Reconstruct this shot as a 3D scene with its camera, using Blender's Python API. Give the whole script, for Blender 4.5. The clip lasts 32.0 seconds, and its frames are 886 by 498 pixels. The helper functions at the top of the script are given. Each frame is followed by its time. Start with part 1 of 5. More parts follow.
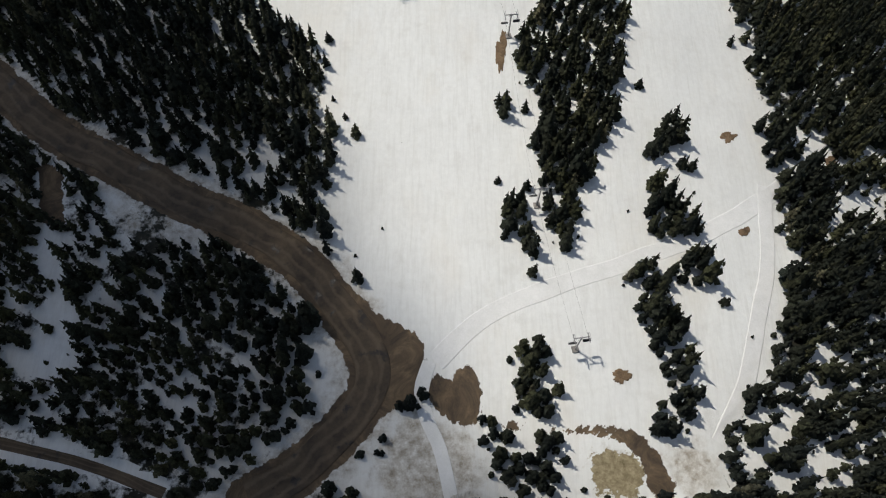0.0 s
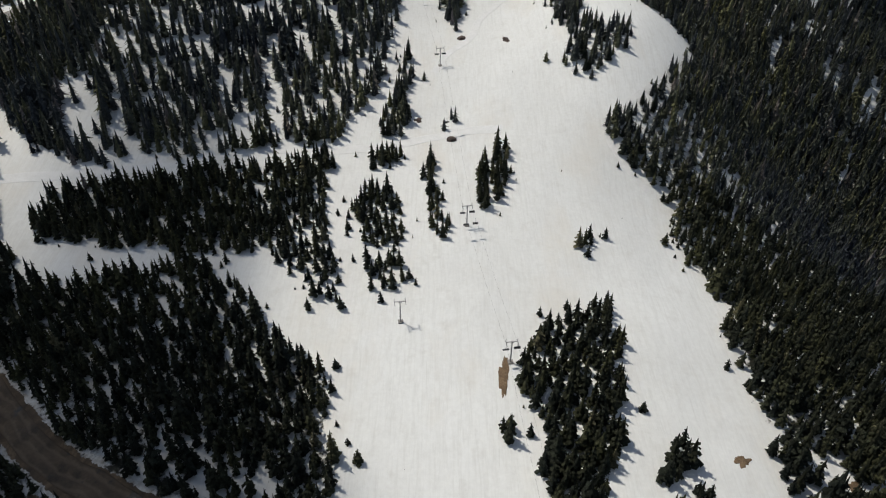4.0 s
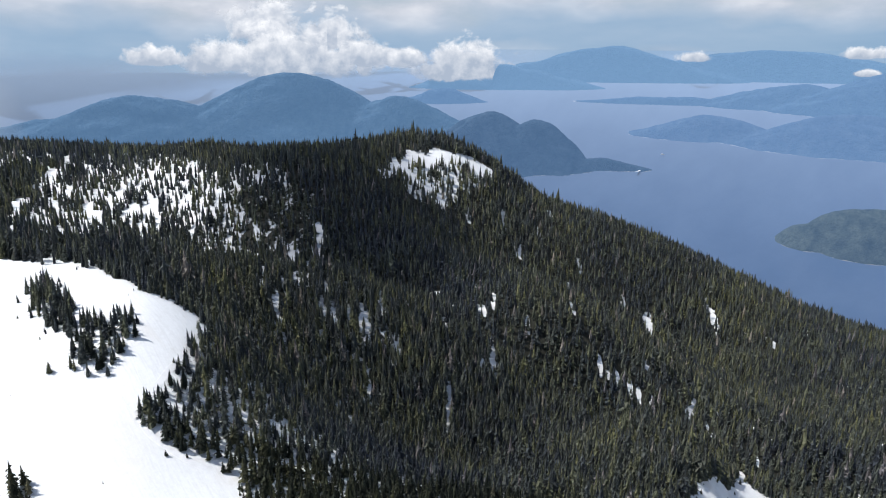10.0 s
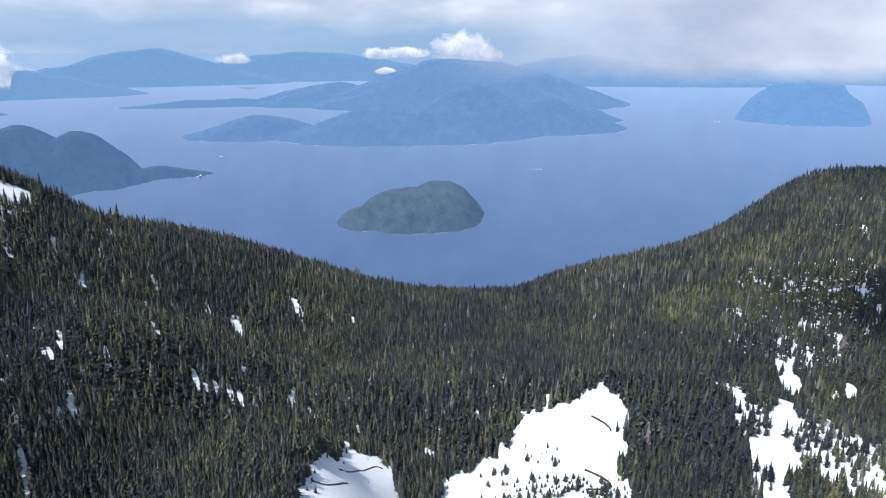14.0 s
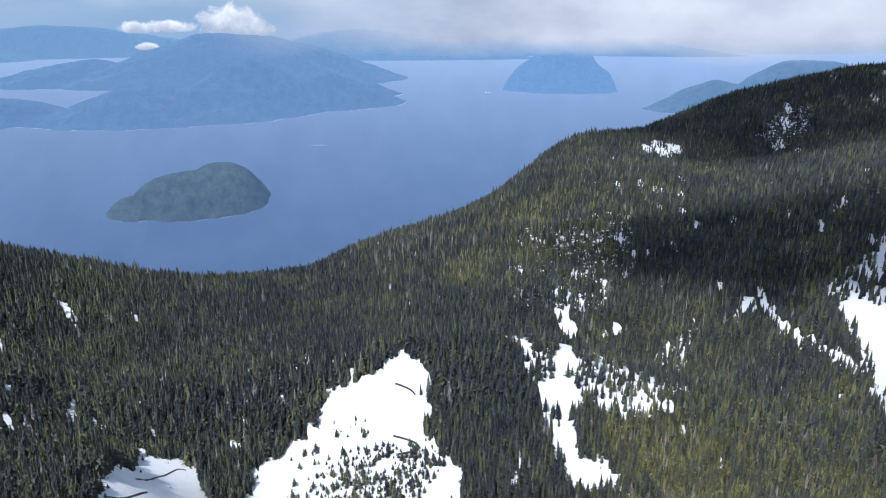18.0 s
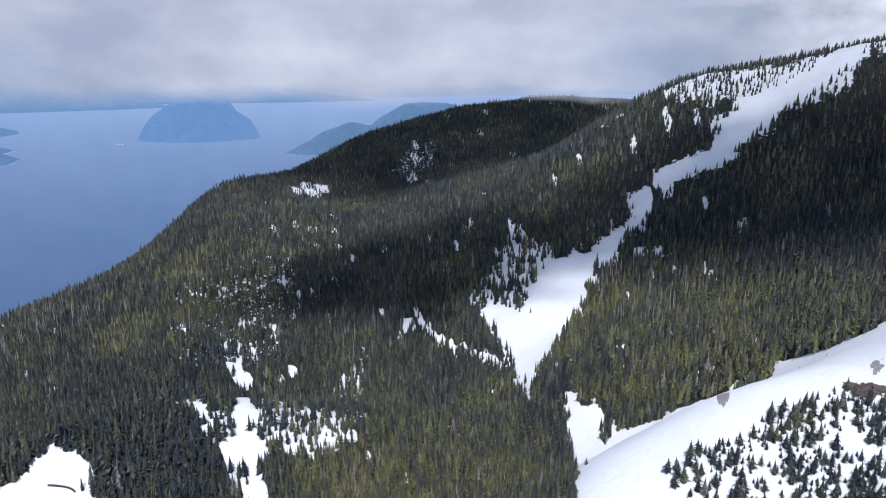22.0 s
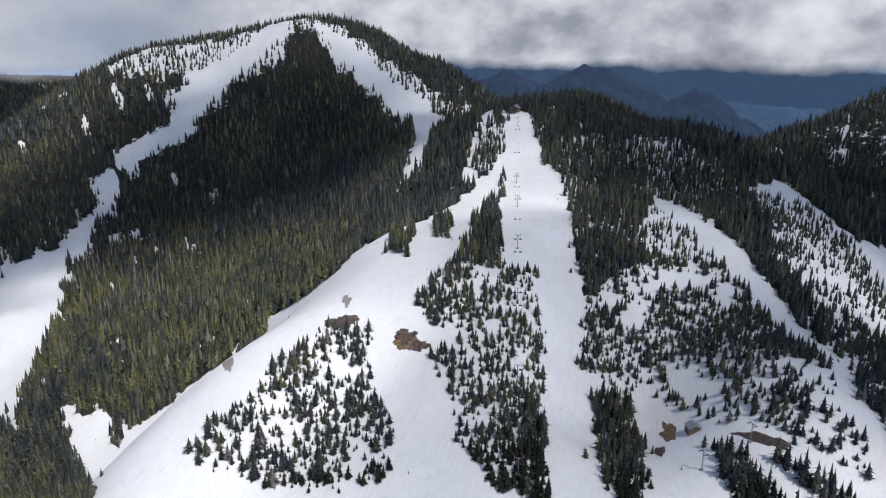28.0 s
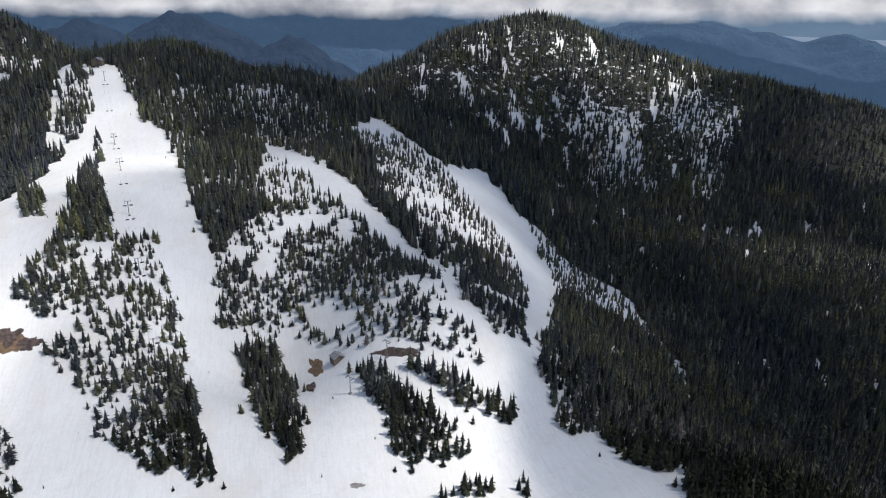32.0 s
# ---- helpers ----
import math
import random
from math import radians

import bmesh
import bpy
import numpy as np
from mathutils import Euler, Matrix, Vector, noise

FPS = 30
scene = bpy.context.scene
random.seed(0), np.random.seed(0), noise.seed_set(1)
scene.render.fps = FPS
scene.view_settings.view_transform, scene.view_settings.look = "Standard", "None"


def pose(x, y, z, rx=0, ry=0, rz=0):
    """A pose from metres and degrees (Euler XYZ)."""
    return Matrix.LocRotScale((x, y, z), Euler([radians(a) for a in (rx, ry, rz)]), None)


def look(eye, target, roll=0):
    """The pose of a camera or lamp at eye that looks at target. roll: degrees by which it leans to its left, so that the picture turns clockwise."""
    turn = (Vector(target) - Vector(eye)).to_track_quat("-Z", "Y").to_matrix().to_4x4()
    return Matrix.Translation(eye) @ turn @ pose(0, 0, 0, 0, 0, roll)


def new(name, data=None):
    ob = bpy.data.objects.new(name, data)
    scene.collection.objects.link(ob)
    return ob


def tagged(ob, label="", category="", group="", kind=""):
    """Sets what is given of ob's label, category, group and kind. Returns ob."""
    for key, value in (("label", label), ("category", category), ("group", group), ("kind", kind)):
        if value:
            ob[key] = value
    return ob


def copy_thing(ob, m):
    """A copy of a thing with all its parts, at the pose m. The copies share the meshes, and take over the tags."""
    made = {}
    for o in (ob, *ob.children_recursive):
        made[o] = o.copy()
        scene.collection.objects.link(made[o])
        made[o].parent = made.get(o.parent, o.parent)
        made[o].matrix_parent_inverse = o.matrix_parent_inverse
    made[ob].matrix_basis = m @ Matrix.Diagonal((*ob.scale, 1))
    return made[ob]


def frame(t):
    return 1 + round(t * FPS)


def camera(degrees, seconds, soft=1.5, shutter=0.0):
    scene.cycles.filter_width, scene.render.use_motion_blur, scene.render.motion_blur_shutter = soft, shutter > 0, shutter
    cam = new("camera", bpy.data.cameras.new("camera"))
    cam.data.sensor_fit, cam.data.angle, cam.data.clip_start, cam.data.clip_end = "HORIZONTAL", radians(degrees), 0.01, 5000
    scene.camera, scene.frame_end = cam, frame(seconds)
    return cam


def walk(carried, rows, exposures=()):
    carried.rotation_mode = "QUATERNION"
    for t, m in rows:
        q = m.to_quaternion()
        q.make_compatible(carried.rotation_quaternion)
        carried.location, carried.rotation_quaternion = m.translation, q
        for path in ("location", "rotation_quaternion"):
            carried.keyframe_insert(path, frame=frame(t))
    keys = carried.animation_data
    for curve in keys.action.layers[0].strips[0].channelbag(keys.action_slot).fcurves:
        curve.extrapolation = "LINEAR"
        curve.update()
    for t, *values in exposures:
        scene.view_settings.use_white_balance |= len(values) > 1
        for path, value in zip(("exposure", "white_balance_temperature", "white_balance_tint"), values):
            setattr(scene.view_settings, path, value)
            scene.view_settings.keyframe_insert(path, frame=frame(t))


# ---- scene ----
import itertools

# ---- camera: a hovering drone 160 m over the road that tilts up and turns ----
EYE = (0.0, 0.0, 160.0)
PATH = [
    (0.0, -2.00, -63.74, -2.25),
    (0.5, -1.65, -60.63, -1.98),
    (1.0, -1.38, -57.41, -1.64),
    (1.5, -1.18, -54.15, -1.47),
    (2.0, -0.96, -50.79, -1.23),
    (2.5, -0.81, -47.40, -1.06),
    (3.0, -0.65, -44.10, -0.88),
    (3.5, -0.53, -40.94, -0.77),
    (5.5, -0.29, -29.07, -0.46),
    (6.0, -0.24, -26.06, -0.42),
    (6.5, -0.19, -22.93, -0.30),
    (7.0, -1.29, -19.74, -0.32),
    (7.5, -6.99, -17.26, -0.36),
    (8.0, -14.17, -16.50, -0.21),
    (8.5, -21.03, -16.36, -0.11),
    (9.0, -27.53, -16.26, -0.12),
    (9.5, -33.93, -16.17, -0.15),
    (10.0, -40.31, -16.08, -0.18),
    (10.5, -46.55, -16.02, -0.15),
    (11.0, -52.02, -16.00, -0.02),
    (11.5, -55.93, -15.97, 0.02),
    (12.0, -59.67, -15.94, 0.09),
    (12.5, -63.38, -15.90, 0.17),
    (13.0, -67.17, -15.89, 0.17),
    (13.5, -71.07, -15.90, 0.17),
    (14.0, -74.99, -15.91, 0.18),
    (14.5, -77.12, -15.91, 0.25),
    (16.5, -82.01, -17.91, 0.08),
    (17.0, -85.64, -18.01, 0.08),
    (17.5, -89.08, -18.07, 0.05),
    (18.0, -92.43, -17.89, 0.04),
    (18.5, -95.78, -17.30, 0.05),
    (19.0, -99.08, -16.62, 0.07),
    (19.5, -102.65, -15.99, 0.04),
    (20.0, -106.51, -15.71, 0.02),
    (20.5, -110.39, -15.69, 0.04),
    (21.0, -114.00, -15.61, 0.04),
    (21.5, -117.25, -15.09, 0.03),
    (22.0, -120.38, -14.37, 0.08),
    (22.5, -123.63, -13.45, 0.04),
    (23.0, -126.98, -12.38, -0.02),
    (23.5, -130.57, -11.57, 0.03),
    (24.0, -134.17, -11.40, 0.05),
    (24.5, -137.68, -11.38, 0.06),
    (25.0, -141.16, -11.35, 0.09),
    (25.5, -144.64, -11.43, 0.10),
    (27.5, -158.49, -16.13, -0.23),
    (28.0, -162.07, -16.24, -0.28),
    (28.5, -165.83, -16.65, -0.45),
    (29.0, -169.67, -17.17, -0.47),
    (29.5, -173.59, -17.66, -0.53),
    (30.0, -177.51, -18.13, -0.60),
    (30.5, -181.42, -18.59, -0.59),
    (31.0, -185.35, -19.07, -0.53),
    (31.5, -189.27, -19.54, -0.56),
    (32.0, -193.28, -20.02, -0.70),
]

cam = camera(64.13, 32.0, soft=1.1)
walk(cam, [(t, pose(*EYE, 90 + pitch, 0, yaw) @ pose(0, 0, 0, 0, 0, -roll)) for t, yaw, pitch, roll in PATH],
     [(0.0, -0.12, 6900, 8), (2.0, -0.22, 6900, 8), (6.0, -0.02, 6900, 8), (8.0, 0.25, 6850, 10), (10.0, 0.7, 6250, 11), (11.5, 0.97, 5950, 12), (14.0, 0.86, 5800, 12), (19.0, 0.7, 5750, 12), (23.0, 0.44, 5750, 17), (28.0, 0.32, 6250, 14), (32.0, 0.56, 6500, 12)])

# ---- light ----
SUN_AZ, SUN_EL = -55.0, 57.0
world = bpy.data.worlds.new("world")
scene.world = world
world.use_nodes = True
wn = world.node_tree
sky = wn.nodes.new("ShaderNodeTexSky")
sky.sky_type = 'NISHITA'
sky.sun_disc = False
sky.sun_elevation = radians(SUN_EL)
sky.sun_rotation = radians(SUN_AZ % 360)
sky.altitude = 900
wn.nodes["Background"].inputs["Strength"].default_value = 0.1
soft_sky = wn.nodes.new("ShaderNodeHueSaturation")  # half-clouded sky: paler blue
soft_sky.inputs["Saturation"].default_value = 0.8
wn.links.new(sky.outputs[0], soft_sky.inputs["Color"])
wn.links.new(soft_sky.outputs[0], wn.nodes["Background"].inputs["Color"])
to_sun = Vector((math.sin(radians(SUN_AZ)) * math.cos(radians(SUN_EL)), math.cos(radians(SUN_AZ)) * math.cos(radians(SUN_EL)), math.sin(radians(SUN_EL))))
sun = new("sun", bpy.data.lights.new("sun", 'SUN'))
sun.data.energy = 3.0
sun.data.angle = radians(0.6)
sun.data.color = (1.0, 0.96, 0.9)
sun.matrix_world = look(to_sun * 100, (0, 0, 0))


# ---- materials ----
class Mat:
    """A small builder for procedural node materials."""

    def __init__(self, name):
        self.m = bpy.data.materials.new(name)
        self.m.use_nodes = True
        self.t = self.m.node_tree
        self.b = self.t.nodes["Principled BSDF"]

    def node(self, kind, **kw):
        n = self.t.nodes.new("ShaderNode" + kind)
        for k, v in kw.items():
            if k in n.inputs:
                n.inputs[k].default_value = v
        return n

    def link(self, a, b):
        self.t.links.new(a, b)

    def place(self, scale=(1, 1, 1), rot=(0, 0, 0)):
        g = self.node("NewGeometry")
        mp = self.node("Mapping", Scale=scale, Rotation=rot)
        self.link(g.outputs["Position"], mp.inputs["Vector"])
        return mp.outputs[0]

    def noise(self, scale, detail=4.0, rough=0.55, vec=None, dist=0.0):
        n = self.node("TexNoise", Scale=scale, Detail=detail, Roughness=rough, Distortion=dist)
        self.link(vec if vec is not None else self.place(), n.inputs["Vector"])
        return n.outputs["Fac"]

    def ramp(self, fac, stops):
        r = self.node("ValToRGB")
        while len(r.color_ramp.elements) < len(stops):
            r.color_ramp.elements.new(0.5)
        for e, (p, c) in zip(r.color_ramp.elements, stops):
            e.position = p
            e.color = (*c, 1) if isinstance(c, tuple) else (c, c, c, 1)
        self.link(fac, r.inputs["Fac"])
        return r.outputs["Color"]

    def mix(self, fac, a, b, mode='MIX'):
        n = self.t.nodes.new("ShaderNodeMix")
        n.data_type, n.blend_type = 'RGBA', mode
        for sock, v in ((n.inputs[0], fac), (n.inputs[6], a), (n.inputs[7], b)):
            if hasattr(v, "default_value"):
                self.link(v, sock)
            else:
                sock.default_value = (*v, 1) if isinstance(v, tuple) else v
        return n.outputs[2]

    def math(self, op, a, b=0.0, clamp=False):
        n = self.t.nodes.new("ShaderNodeMath")
        n.operation, n.use_clamp = op, clamp
        for sock, v in zip(n.inputs, (a, b)):
            if hasattr(v, "default_value"):
                self.link(v, sock)
            else:
                sock.default_value = v
        return n.outputs[0]

    def attr(self, name):
        n = self.t.nodes.new("ShaderNodeAttribute")
        n.attribute_name = name
        return n.outputs["Fac"]

    def done(self, color=None, rough=0.7, bump=None, strength=0.3, distance=0.2, spec=0.3, metal=0.0):
        b = self.b
        if color is not None:
            if hasattr(color, "default_value"):
                self.link(color, b.inputs["Base Color"])
            else:
                b.inputs["Base Color"].default_value = (*color, 1)
        if hasattr(rough, "default_value"):
            self.link(rough, b.inputs["Roughness"])
        else:
            b.inputs["Roughness"].default_value = rough
        b.inputs["Specular IOR Level"].default_value = spec
        b.inputs["Metallic"].default_value = metal
        if bump is not None:
            n = self.node("Bump", Strength=strength, Distance=distance)
            self.link(bump, n.inputs["Height"])
            self.link(n.outputs[0], b.inputs["Normal"])
        return self.m


def mat_ground():
    m = Mat("snow_and_forest_floor")
    streak = m.noise(1.0, 6, 0.65, m.place((1.1, 0.09, 0.1), (0, 0, 0.06)), 0.5)
    lumps = m.noise(0.18, 6, 0.6)
    broad = m.noise(0.012, 4, 0.6)
    grain = m.noise(0.7, 5, 0.65)
    white = m.ramp(broad, [(0.3, (0.73, 0.735, 0.72)), (0.6, (0.81, 0.82, 0.81))])
    white = m.mix(m.ramp(streak, [(0.45, 0.0), (0.7, 0.5)]), white, (0.65, 0.65, 0.63))
    white = m.mix(m.ramp(lumps, [(0.55, 0.0), (0.75, 0.4)]), white, (0.62, 0.61, 0.58))
    white = m.mix(1.0, white, m.ramp(grain, [(0.3, 0.95), (0.7, 1.03)]), 'MULTIPLY')
    stain = m.ramp(m.noise(0.028, 5, 0.6, m.place((1.3, 0.7, 1))), [(0.52, 0.0), (0.74, 0.5)])
    white = m.mix(stain, white, (0.7, 0.655, 0.58))
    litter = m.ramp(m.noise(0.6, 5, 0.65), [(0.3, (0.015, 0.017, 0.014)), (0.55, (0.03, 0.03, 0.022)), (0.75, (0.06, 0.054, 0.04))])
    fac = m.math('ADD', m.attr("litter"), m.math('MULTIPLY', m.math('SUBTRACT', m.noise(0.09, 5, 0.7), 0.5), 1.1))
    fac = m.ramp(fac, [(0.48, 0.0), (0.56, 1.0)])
    mottle = m.noise(0.35, 6, 0.7)
    spot = m.math('MULTIPLY', m.math('SUBTRACT', mottle, 0.5), 1.6)
    soil = m.ramp(m.noise(0.12, 8, 0.72, m.place((1, 1, 1)), 1.2), [(0.32, (0.05, 0.038, 0.03)), (0.5, (0.11, 0.08, 0.053)), (0.68, (0.22, 0.155, 0.095))])
    grimy = m.ramp(m.noise(0.5, 7, 0.72), [(0.3, (0.24, 0.2, 0.15)), (0.5, (0.5, 0.47, 0.42)), (0.66, (0.72, 0.71, 0.68))])
    straw = m.ramp(m.noise(0.8, 6, 0.7), [(0.3, (0.14, 0.11, 0.06)), (0.7, (0.4, 0.34, 0.22))])
    white = m.mix(m.ramp(m.math('ADD', m.attr("dirty"), m.math('MULTIPLY', spot, 0.7)), [(0.3, 0.0), (0.75, 1.0)]), white, grimy)
    white = m.mix(m.ramp(m.math('ADD', m.attr("straw"), spot), [(0.5, 0.0), (0.56, 1.0)]), white, straw)
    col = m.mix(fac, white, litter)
    col = m.mix(m.ramp(m.math('ADD', m.attr("earth"), m.math('MULTIPLY', spot, 0.6)), [(0.46, 0.0), (0.5, 1.0)]), col, soil)
    h = m.math('ADD', m.math('MULTIPLY', streak, 0.5), m.math('ADD', lumps, m.math('MULTIPLY', grain, 0.6)))
    return m.done(col, 0.75, h, 0.26, 0.5, 0.2)


def mat_needles(name, stops):
    """Needles: one tone for each tree, a lesser one for each bough, and stands that differ from one another."""
    m = Mat(name)
    g = m.node("NewGeometry")
    tree = m.math('ADD', m.attr("tone"), m.math('MULTIPLY', m.math('SUBTRACT', m.noise(0.014, 3, 0.6), 0.5), 0.9), True)
    c = m.ramp(tree, stops)
    c = m.mix(1.0, c, m.ramp(g.outputs["Random Per Island"], [(0.0, 0.55), (1.0, 1.5)]), 'MULTIPLY')
    broad = m.ramp(m.noise(0.006, 4, 0.6), [(0.36, (0.74, 0.78, 0.84)), (0.64, (1.24, 1.2, 0.94))])
    c = m.mix(1.0, c, broad, 'MULTIPLY')
    fine = m.ramp(m.noise(2.2, 6, 0.75), [(0.32, 0.35), (0.5, 0.85), (0.68, 1.7)])
    c = m.mix(1.0, c, fine, 'MULTIPLY')
    return m.done(c, 0.85, m.noise(3.0, 5, 0.75), 1.0, 0.6, 0.1)


def mat_plain(name, a, b, scale, rough=0.8, bump=0.4, dist=0.1, metal=0.0, c=None):
    m = Mat(name)
    n = m.noise(scale, 6, 0.65)
    stops = [(0.3, a), (0.7, b)] if c is None else [(0.28, a), (0.5, b), (0.72, c)]
    col = m.mix(1.0, m.ramp(n, stops), m.ramp(m.noise(scale * 7, 5, 0.7), [(0.3, 0.6 if rough != 0.7 else 0.94), (0.7, 1.3 if rough != 0.7 else 1.04)]), 'MULTIPLY')
    return m.done(col, rough, m.noise(scale * 3, 5, 0.7), bump, dist, 0.3, metal)


M_GROUND = mat_ground()
# Aerial haze is painted into these needles: stops lifted and bluer than the near ones.
M_TREE_HAZY = mat_needles("hazy_needles", [(0.0, (0.05, 0.057, 0.07)), (0.3, (0.074, 0.083, 0.085)), (0.6, (0.106, 0.113, 0.086)), (0.93, (0.172, 0.17, 0.082)), (1.0, (0.21, 0.19, 0.19))])
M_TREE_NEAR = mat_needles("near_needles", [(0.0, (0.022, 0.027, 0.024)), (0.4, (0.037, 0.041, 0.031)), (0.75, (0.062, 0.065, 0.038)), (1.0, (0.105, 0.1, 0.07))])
M_BARK = mat_plain("bark", (0.05, 0.035, 0.025), (0.13, 0.1, 0.075), 2.0)


def mat_mud_road():
    """Wet mud with lighter wheel ruts worn along the road and darker puddled spots."""
    m = Mat("wet_mud_road")
    base = m.ramp(m.noise(0.14, 7, 0.7), [(0.3, (0.04, 0.031, 0.025)), (0.5, (0.09, 0.067, 0.046)), (0.7, (0.15, 0.11, 0.072))])
    drift = m.math('MULTIPLY', m.math('SUBTRACT', m.noise(0.07, 4, 0.6), 0.5), 1.6)
    wave = m.math('SINE', m.math('MULTIPLY', m.math('ADD', m.attr("across"), drift), 9.0))
    rut = m.math('ADD', m.math('MULTIPLY', wave, 0.5), m.math('MULTIPLY', m.noise(0.5, 5, 0.7), 0.9))
    col = m.mix(m.ramp(rut, [(0.5, 0.0), (1.05, 0.42)]), base, (0.19, 0.145, 0.098))
    puddle = m.ramp(m.noise(0.22, 4, 0.6), [(0.6, 0.0), (0.68, 1.0)])
    col = m.mix(puddle, col, (0.035, 0.029, 0.025))
    rough = m.mix(puddle, (0.8, 0.8, 0.8), (0.3, 0.3, 0.3))
    return m.done(col, rough, rut, 0.3, 0.2)


M_MUD = mat_mud_road()
M_EARTH = mat_plain("bare_earth", (0.1, 0.065, 0.04), (0.24, 0.165, 0.1), 0.5, 0.9, 0.6, 0.2)
M_ROCK = mat_plain("bare_rock", (0.03, 0.026, 0.026), (0.1, 0.075, 0.066), 0.5, 0.85, 0.9, 0.8, c=(0.2, 0.15, 0.13))
M_SCREE = mat_plain("grey_gravel", (0.2, 0.19, 0.18), (0.36, 0.34, 0.32), 0.6, 0.9, 0.7, 0.3)
M_BOG = mat_plain("dark_open_creek", (0.02, 0.016, 0.014), (0.06, 0.042, 0.035), 0.3, 0.65, 0.3, 0.1)
M_STEEL = mat_plain("galvanised_steel", (0.24, 0.24, 0.245), (0.36, 0.36, 0.37), 1.5, 0.5, 0.1, 0.02, 0.6)
M_WOODWALL = mat_plain("weathered_timber", (0.09, 0.07, 0.055), (0.2, 0.16, 0.12), 1.5, 0.85)
M_ROOF = mat_plain("grey_metal_roof", (0.16, 0.165, 0.17), (0.3, 0.31, 0.32), 0.8, 0.5)


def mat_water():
    m = Mat("hazy_sound_water")
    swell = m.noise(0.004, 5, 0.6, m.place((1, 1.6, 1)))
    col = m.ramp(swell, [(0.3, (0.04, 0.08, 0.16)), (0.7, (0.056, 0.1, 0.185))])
    # Painted haze: emission that pales the water with distance.
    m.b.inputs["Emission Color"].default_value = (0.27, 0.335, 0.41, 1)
    m.link(m.math('MULTIPLY', m.attr("haze_glow"), 0.62), m.b.inputs["Emission Strength"])
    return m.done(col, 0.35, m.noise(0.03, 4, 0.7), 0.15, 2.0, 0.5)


def mat_far(name, dark, light, haze_glow, glow):
    """Distant forested land: the blue haze of kilometres between is painted into its base colour and glow."""
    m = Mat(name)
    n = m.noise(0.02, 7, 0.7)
    m.b.inputs["Emission Color"].default_value = (*haze_glow, 1)
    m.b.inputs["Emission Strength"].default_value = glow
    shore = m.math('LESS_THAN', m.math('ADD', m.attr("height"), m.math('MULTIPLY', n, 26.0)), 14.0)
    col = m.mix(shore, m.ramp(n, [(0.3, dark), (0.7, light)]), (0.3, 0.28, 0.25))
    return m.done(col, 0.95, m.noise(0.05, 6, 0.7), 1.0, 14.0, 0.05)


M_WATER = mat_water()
# Haze painted per landform: bluer base and stronger glow mostly with distance.
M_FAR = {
    "near_island": mat_far("hazy_island_forest", (0.02, 0.032, 0.036), (0.075, 0.09, 0.078), (0.14, 0.25, 0.44), 0.22),
    "promontory": mat_far("hazy_promontory", (0.02, 0.034, 0.048), (0.045, 0.064, 0.08), (0.13, 0.25, 0.46), 0.3),
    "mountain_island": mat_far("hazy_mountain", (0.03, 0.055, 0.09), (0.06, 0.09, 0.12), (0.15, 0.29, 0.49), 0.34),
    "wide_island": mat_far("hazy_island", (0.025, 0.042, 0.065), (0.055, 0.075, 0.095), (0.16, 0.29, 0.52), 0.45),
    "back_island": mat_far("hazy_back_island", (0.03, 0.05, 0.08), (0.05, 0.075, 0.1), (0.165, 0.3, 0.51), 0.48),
    "far_range": mat_far("hazy_pale_range", (0.03, 0.05, 0.08), (0.045, 0.07, 0.1), (0.185, 0.33, 0.52), 0.54),
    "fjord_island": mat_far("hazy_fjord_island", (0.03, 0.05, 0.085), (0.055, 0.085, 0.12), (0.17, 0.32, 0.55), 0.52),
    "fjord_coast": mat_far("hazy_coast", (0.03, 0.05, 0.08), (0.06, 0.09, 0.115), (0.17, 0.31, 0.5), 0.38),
    "blue_peaks": mat_far("hazy_blue_peak", (0.012, 0.02, 0.035), (0.025, 0.035, 0.055), (0.08, 0.15, 0.27), 0.15),
    "snow_range": mat_far("hazy_blue_snow_range", (0.02, 0.035, 0.06), (0.04, 0.06, 0.09), (0.1, 0.19, 0.33), 0.26),
}

